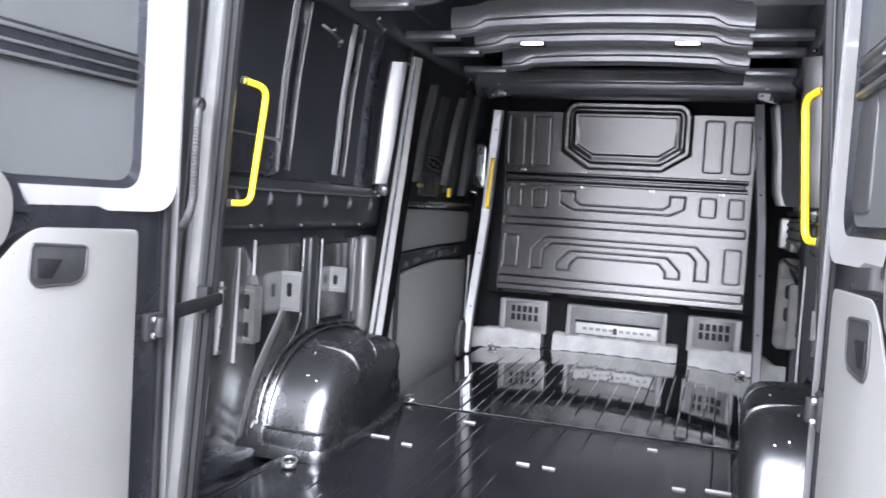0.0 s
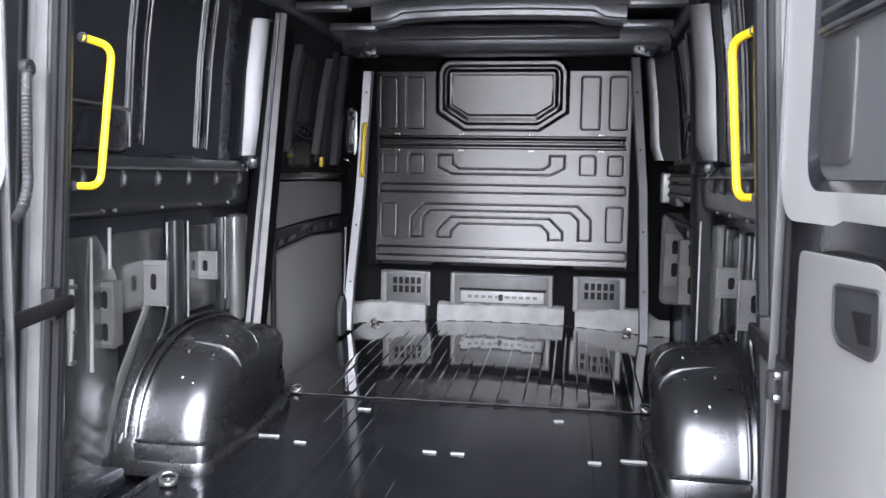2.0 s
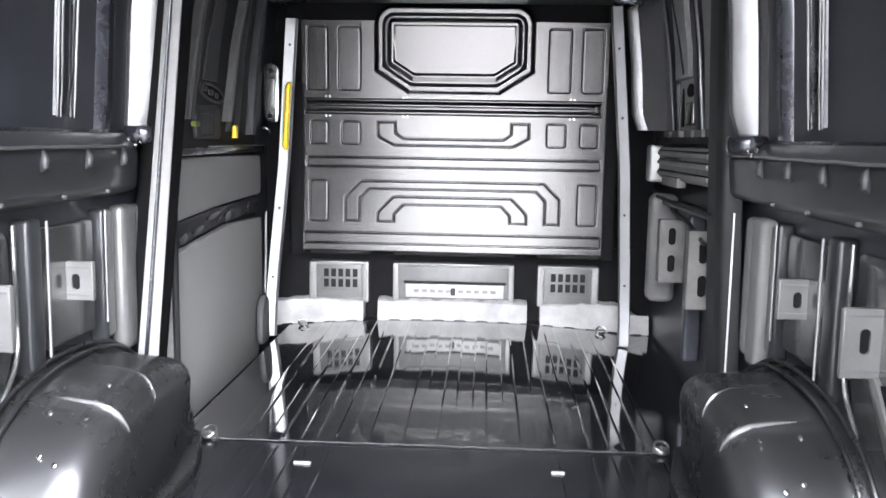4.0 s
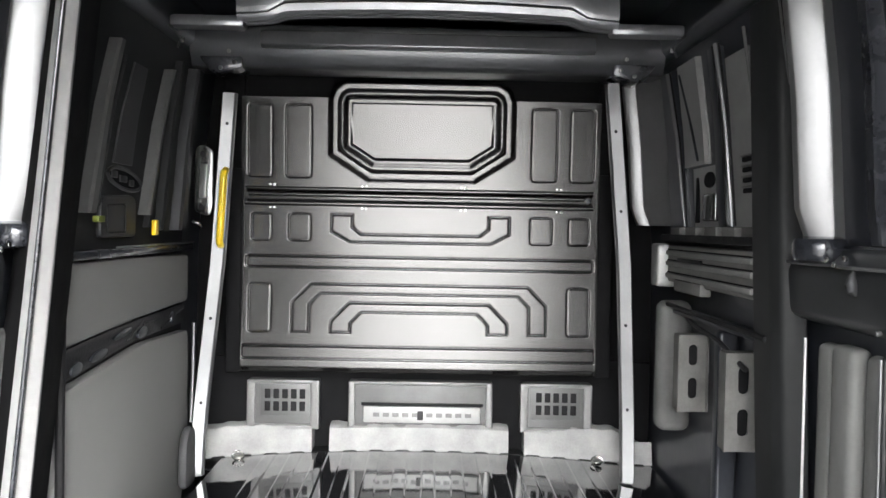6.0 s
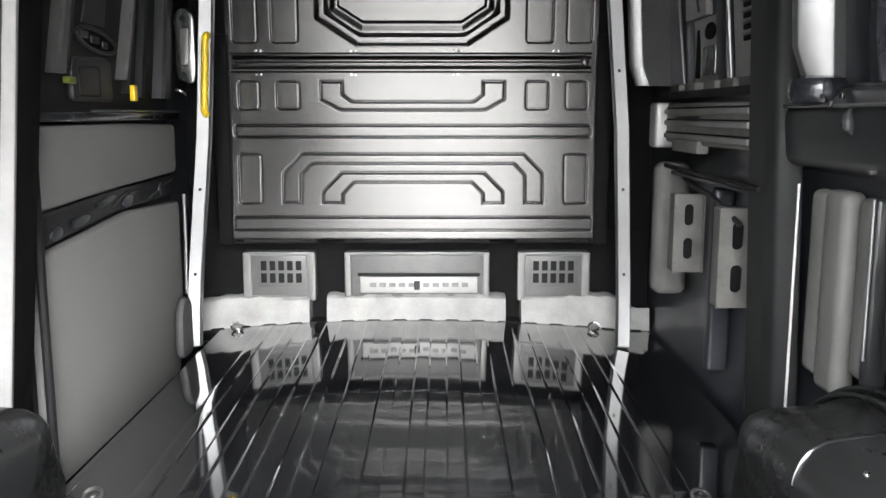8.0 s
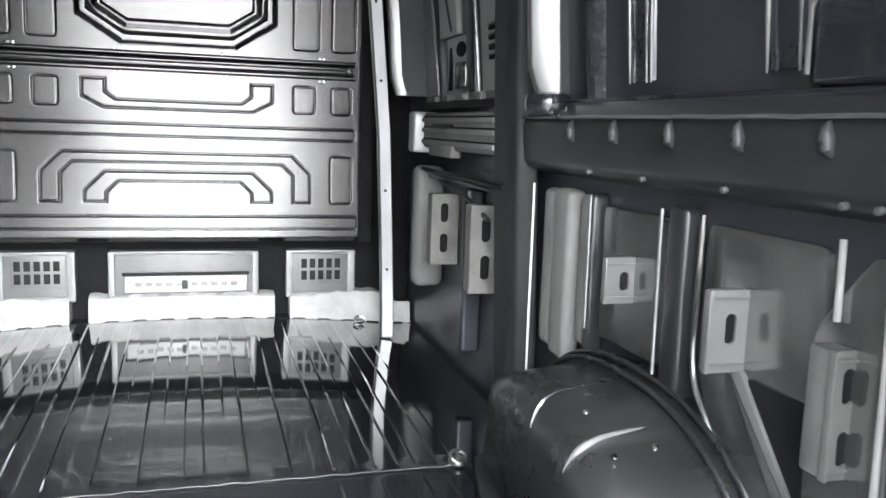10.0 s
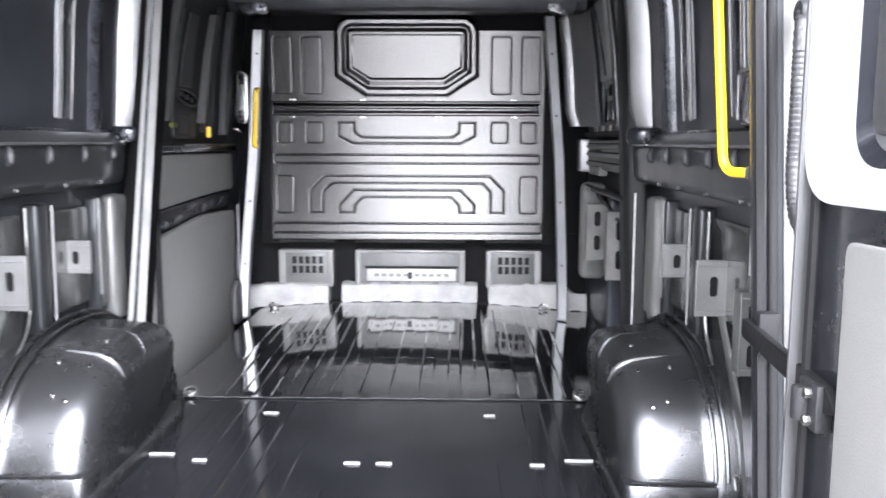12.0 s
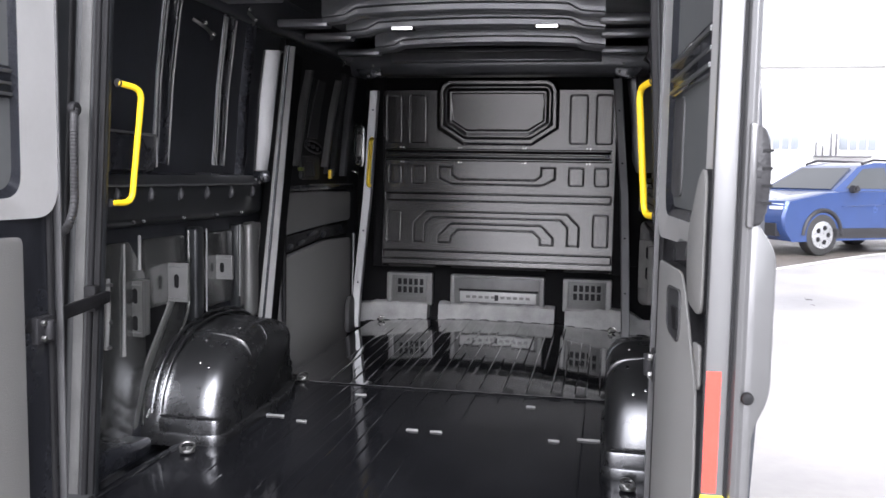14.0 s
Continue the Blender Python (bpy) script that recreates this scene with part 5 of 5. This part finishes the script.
    part("recess_rim", tube([Vector(put(u, z, 0.001)) for u, z in rec], 0.0035, 6, True), CONDUIT, cup)
    part("recess_grip", prism(rounded([(0.40, 0.735), (0.47, 0.74), (0.47, 0.70), (0.43, 0.695)], 0.006, 3), put, -0.003, 0.003, 0.002), RUBBER, cup)
    # hinge-side edge and seal
    part("edge_flange", prism([(0.0, -0.28), (0.007, -0.28), (0.007, 1.64), (0.0, 1.64)], put, 0.006, 0.034, 0.002), SEALG, th, "grey hinge-side edge strip")
    part("door_seal", tube([Vector(put(0.030, z, 0.024)) for z in np.linspace(-0.26, 1.62, 12)], 0.009, 8), RUBBER, th)
    # red and yellow tape on the free edge
    part("red_tape", prism([(W + 0.004, 0.512), (W + 0.006, 0.512), (W + 0.006, 0.690), (W + 0.004, 0.690)], put, 0.006, 0.026), REDREF, th, "red reflective tape strip")
    part("yellow_tape", prism([(W + 0.004, 0.40), (W + 0.006, 0.40), (W + 0.006, 0.508), (W + 0.004, 0.508)], put, 0.004, 0.044), YELTAPE, th, "yellow reflective tape strip")
    # outer handle moulding and number-lamp bump
    grip = rounded([(0.050, 0.902), (0.066, 0.900), (0.075, 0.925), (0.078, 0.970), (0.075, 1.015), (0.066, 1.038), (0.050, 1.036)], [0.004, 0.012, 0.02, 0.03, 0.02, 0.012, 0.004], 4)
    hdl = part("outer_handle", prism(grip, deep_u, W - 0.12, W + 0.024, 0.004), BLACKP, th, "black moulded outer door handle")
    part("handle_base", prism(rounded([(0.046, 0.898), (0.056, 0.896), (0.057, 1.04), (0.046, 1.042)], 0.004, 3), deep_u, W - 0.12, W + 0.027, 0.003), SILVER, hdl, "silver grey handle base")
    for k in range(4):
        part("handle_groove", prism([(0.064, 0.930 + k * 0.024), (0.0783, 0.930 + k * 0.024), (0.0783, 0.934 + k * 0.024), (0.064, 0.934 + k * 0.024)], deep_u, W - 0.05, W + 0.0255), RUBBER, hdl)


rear_door(1, 0.752, 0.085, 3.0)
rear_door(-1, 0.745, 0.085, 0.0)


def door_check(s, hx):
    th = empty("door_check", (s * 0.79, 0.25, 0.58), "dark steel door check arm with zinc bracket", "door check", "door check arms")
    part("arm", prism(rounded([(0.33, 0.575), (0.33, 0.610), (-0.02, 0.585), (-0.06, 0.555), (-0.02, 0.545)], 0.012, 3), along_x, s * 0.770, s * 0.784, 0.003), RUBBER, th)
    part("post_plate", box(s * 0.778, s * 0.815, 0.262, 0.292, 0.555, 0.63, 0.005), RUBBER, th)
    part("bracket", box(s * (hx + 0.008), s * (hx + 0.035), -0.02, 0.045, 0.515, 0.585, 0.006), BLACKP, th)
    part("roller", cylinder((s * (hx + 0.004), 0.02, 0.55), (0, 0, 1), 0.014, 0.05, 14, 0.003), BLACKP, th)
    part("bolt", cylinder((s * (hx + 0.004), 0.0, 0.53), (1, 0, 0), 0.008, 0.012, 6, 0.002), ZINCD, th)
    part("bolt", cylinder((s * (hx + 0.004), 0.0, 0.57), (1, 0, 0), 0.008, 0.012, 6, 0.002), ZINCD, th)


door_check(1, 0.752)
door_check(-1, 0.745)


def cable_conduit(s):
    th = empty("cable_conduit", (s * 0.80, 0.24, 1.10), "grey ribbed cable tube between post and rear door", "cable conduit", "cable tubes at the rear doors")
    way = bent([(s * 0.812, 0.235, 1.13), (s * 0.806, 0.222, 1.09), (s * 0.803, 0.215, 0.98), (s * 0.800, 0.210, 0.86), (s * 0.792, 0.165, 0.80), (s * 0.785, 0.115, 0.79)], 0.06, 8)
    pts = [Vector(p) for p in way]
    fine = []
    for a, b in zip(pts, pts[1:]):
        k = max(1, int((b - a).length / 0.003))
        fine += [a.lerp(b, i / k) for i in range(k)]
    n = len(fine)
    part("tube", tube(fine, lambda t: 0.0115 + 0.0011 * math.sin(t * n * math.pi / 1.5), 10), CONDUIT, th)
    part("socket", cylinder((s * 0.814, 0.238, 1.13), (1, 0, 0), 0.020, 0.02, 16, 0.004), BLACKP, th)
    part("socket", cylinder((s * 0.785, 0.105, 0.79), (0, 1, 0), 0.018, 0.02, 16, 0.004), BLACKP, th)


cable_conduit(1)
cable_conduit(-1)

# ---- outside: a parked car and a pale building ----
def parked_car(cx, cy, heading):
    g = ground_level(cy)
    th = empty("parked_car", (cx, cy, g), "blue compact sport utility car parked in the yard", "car")
    rot = Matrix.Rotation(radians(heading), 4, "Z")
    base = Matrix.Translation((cx, cy, g)) @ rot

    def at(p):
        return base @ Vector(p)

    Wd = 1.78
    side = [(-2.10, 0.42), (-2.13, 0.62), (-2.05, 0.88), (-1.25, 1.02), (-0.98, 1.04), (0.9, 1.06), (2.02, 1.04), (2.10, 0.80), (2.10, 0.45), (1.95, 0.28), (-1.95, 0.24)]
    bm = bmesh.new()
    rows = []
    for k, inset in ((-1, 0.06), (-0.96, 0.0), (-0.5, -0.01), (0.5, -0.01), (0.96, 0.0), (1, 0.06)):
        rows.append([bm.verts.new(at((x * (1 - inset * 0.3), k * Wd / 2, z - inset * 0.2))) for x, z in side])
    for A, B in zip(rows, rows[1:]):
        for j in range(len(A)):
            bm.faces.new((A[j], A[(j + 1) % len(A)], B[(j + 1) % len(A)], B[j]))
    bm.faces.new(rows[0])
    bm.faces.new(rows[-1][::-1])
    part("body", bm, CARBLUE, th)
    roof = [(-1.02, 1.03), (-0.30, 1.46), (0.10, 1.53), (1.20, 1.52), (1.75, 1.30), (1.98, 1.03)]
    bm = bmesh.new()
    rows = [[bm.verts.new(at((x, k * (0.80 - 0.20 * (z - 1.03) / 0.5), z))) for x, z in roof] for k in (-1, -0.8, 0.8, 1)]
    for A, B in zip(rows, rows[1:]):
        for j in range(len(A) - 1):
            bm.faces.new((A[j], A[j + 1], B[j + 1], B[j]))
    bm.faces.new(rows[0])
    bm.faces.new(rows[-1][::-1])
    part("cabin", bm, CARBLUE, th)
    bm = bmesh.new()
    wind = [[bm.verts.new(at((x - d, k * (0.70 - 0.19 * (z - 1.06) / 0.4), z + 0.012 + d * 0.4))) for x, z, k in ((-0.96, 1.06, -1), (-0.96, 1.06, 1), (-0.36, 1.42, 1), (-0.36, 1.42, -1))] for d in (0.0, 0.012)]
    bm.faces.new(wind[0])
    bm.faces.new(wind[1][::-1])
    for j in range(4):
        bm.faces.new((wind[0][j], wind[0][(j + 1) % 4], wind[1][(j + 1) % 4], wind[1][j]))
    part("windscreen", bm, GLASSD, th)
    for k in (-1, 1):
        part("roof_rail", tube([at((x, k * 0.60, z)) for x, z in ((-0.20, 1.50), (0.05, 1.57), (1.15, 1.565), (1.45, 1.47))], 0.022, 8), BLACKP, th)
        part("sill_crease", tube([at((x, k * 0.895, z)) for x, z in ((-0.9, 0.80), (0.3, 0.83), (1.8, 0.86))], 0.012, 6), CARBLUE, th)
        part("door_handle", tube([at((x, k * 0.905, 0.90)) for x in (0.06, 0.14, 0.22)], 0.014, 8), CARBLUE, th)
    for k in (-1, 1):
        for pts in ([(-0.72, 1.09), (-0.22, 1.42), (0.28, 1.45), (0.28, 1.09)], [(0.36, 1.09), (0.36, 1.45), (1.15, 1.44), (1.32, 1.09)]):
            bm = bmesh.new()
            q = [at((x, k * (0.808 - 0.20 * (z - 1.03) / 0.5), z)) for x, z in pts]
            q2 = [at((x, k * (0.795 - 0.20 * (z - 1.03) / 0.5), z)) for x, z in pts]
            A, B = [bm.verts.new(p) for p in q], [bm.verts.new(p) for p in q2]
            bm.faces.new(A)
            bm.faces.new(B[::-1])
            for j in range(4):
                bm.faces.new((A[j], A[(j + 1) % 4], B[(j + 1) % 4], B[j]))
            part("side_window", bm, GLASSD, th)
        bm = bmesh.new()
        bmesh.ops.create_cube(bm, size=1)
        for v in bm.verts:
            v.co = at((-0.72 + v.co.x * 0.14, k * 0.95 + v.co.y * 0.16, 1.08 + v.co.z * 0.12))
        bmesh.ops.bevel(bm, geom=bm.edges, offset=0.03, segments=2, affect="EDGES")
        part("wing_mirror", bm, BLACKP, th)
        bm = bmesh.new()
        bmesh.ops.create_cube(bm, size=1)
        for v in bm.verts:
            v.co = at((-2.0 + v.co.x * 0.22, k * 0.70 + v.co.y * 0.34, 0.77 + v.co.z * 0.13))
        bmesh.ops.bevel(bm, geom=bm.edges, offset=0.04, segments=2, affect="EDGES")
        part("headlamp", bm, HEADL, th)
        bm = bmesh.new()
        bmesh.ops.create_cube(bm, size=1)
        for v in bm.verts:
            v.co = at((v.co.x * 2.3, k * 0.885 + v.co.y * 0.03, 0.36 + v.co.z * 0.16))
        part("side_skirt", bm, BLACKP, th)
        for x in (-1.30, 1.27):
            ax = (rot @ Vector((0, k, 0)))
            wh = part("wheel", cylinder(at((x, k * 0.80, 0.335)), ax, 0.335, 0.20, 32, 0.03), TYRE, th)
            part("rim", cylinder(at((x, k * 0.893, 0.335)), ax, 0.225, 0.03, 24, 0.008), ALLOY, wh)
            for j in range(5):
                a = j * 2 * math.pi / 5
                c = at((x + 0.12 * math.cos(a), k * 0.906, 0.335 + 0.12 * math.sin(a)))
                part("rim_gap", cylinder(c, ax, 0.042, 0.012, 10), RUBBER, wh)
            arch = [at((x + 0.40 * math.cos(a), k * 0.892, 0.335 + 0.40 * math.sin(a))) for a in np.linspace(0.0, math.pi, 18)]
            part("arch_trim", tube(arch, 0.035, 8), BLACKP, th)
    bm = bmesh.new()
    bmesh.ops.create_cube(bm, size=1)
    for v in bm.verts:
        v.co = at((-2.09 + v.co.x * 0.10, v.co.y * 1.5, 0.42 + v.co.z * 0.2))
    part("bumper", bm, BLACKP, th)


parked_car(4.70, 13.98, 33)


def pale_building(x0, x1, y, h):
    g = ground_level(y)
    th = empty("building", ((x0 + x1) / 2, y, g), "long white clad industrial building far behind the yard", "building")
    part("wall", box(x0, x1, y, y + 14, g - 0.2, g + h, 0), FACADE, th)
    part("roof", box(x0 - 0.3, x1 + 0.3, y - 0.3, y + 14.3, g + h, g + h + 0.35, 0.05), FACADE, th)
    part("canopy_edge", box(11.85, 14.8, y - 0.5, y - 0.1, 2.34, 2.44, 0.02), SLATE, th, "thin dark canopy edge")
    for x, z in ((11.95, 3.2), (12.3, 3.0), (12.72, 3.7), (13.0, 3.65)):
        part("stanchion", box(x - 0.05, x + 0.05, y - 0.35, y - 0.25, 2.44, z, 0.01), SLATE, th)
    for i in range(int((x1 - x0) / 4.0)):
        x = x0 + 1.2 + i * 4.0
        w = part("window", box(x, x + 1.9, y - 0.05, y + 0.05, g + 3.0, g + 4.1, 0.02), PANE, th)
        for k in range(1, 4):
            part("mullion", box(x + k * 0.475 - 0.03, x + k * 0.475 + 0.03, y - 0.09, y - 0.02, g + 3.0, g + 4.1, 0), FACADE, w)


pale_building(8, 60, 48, 7.5)
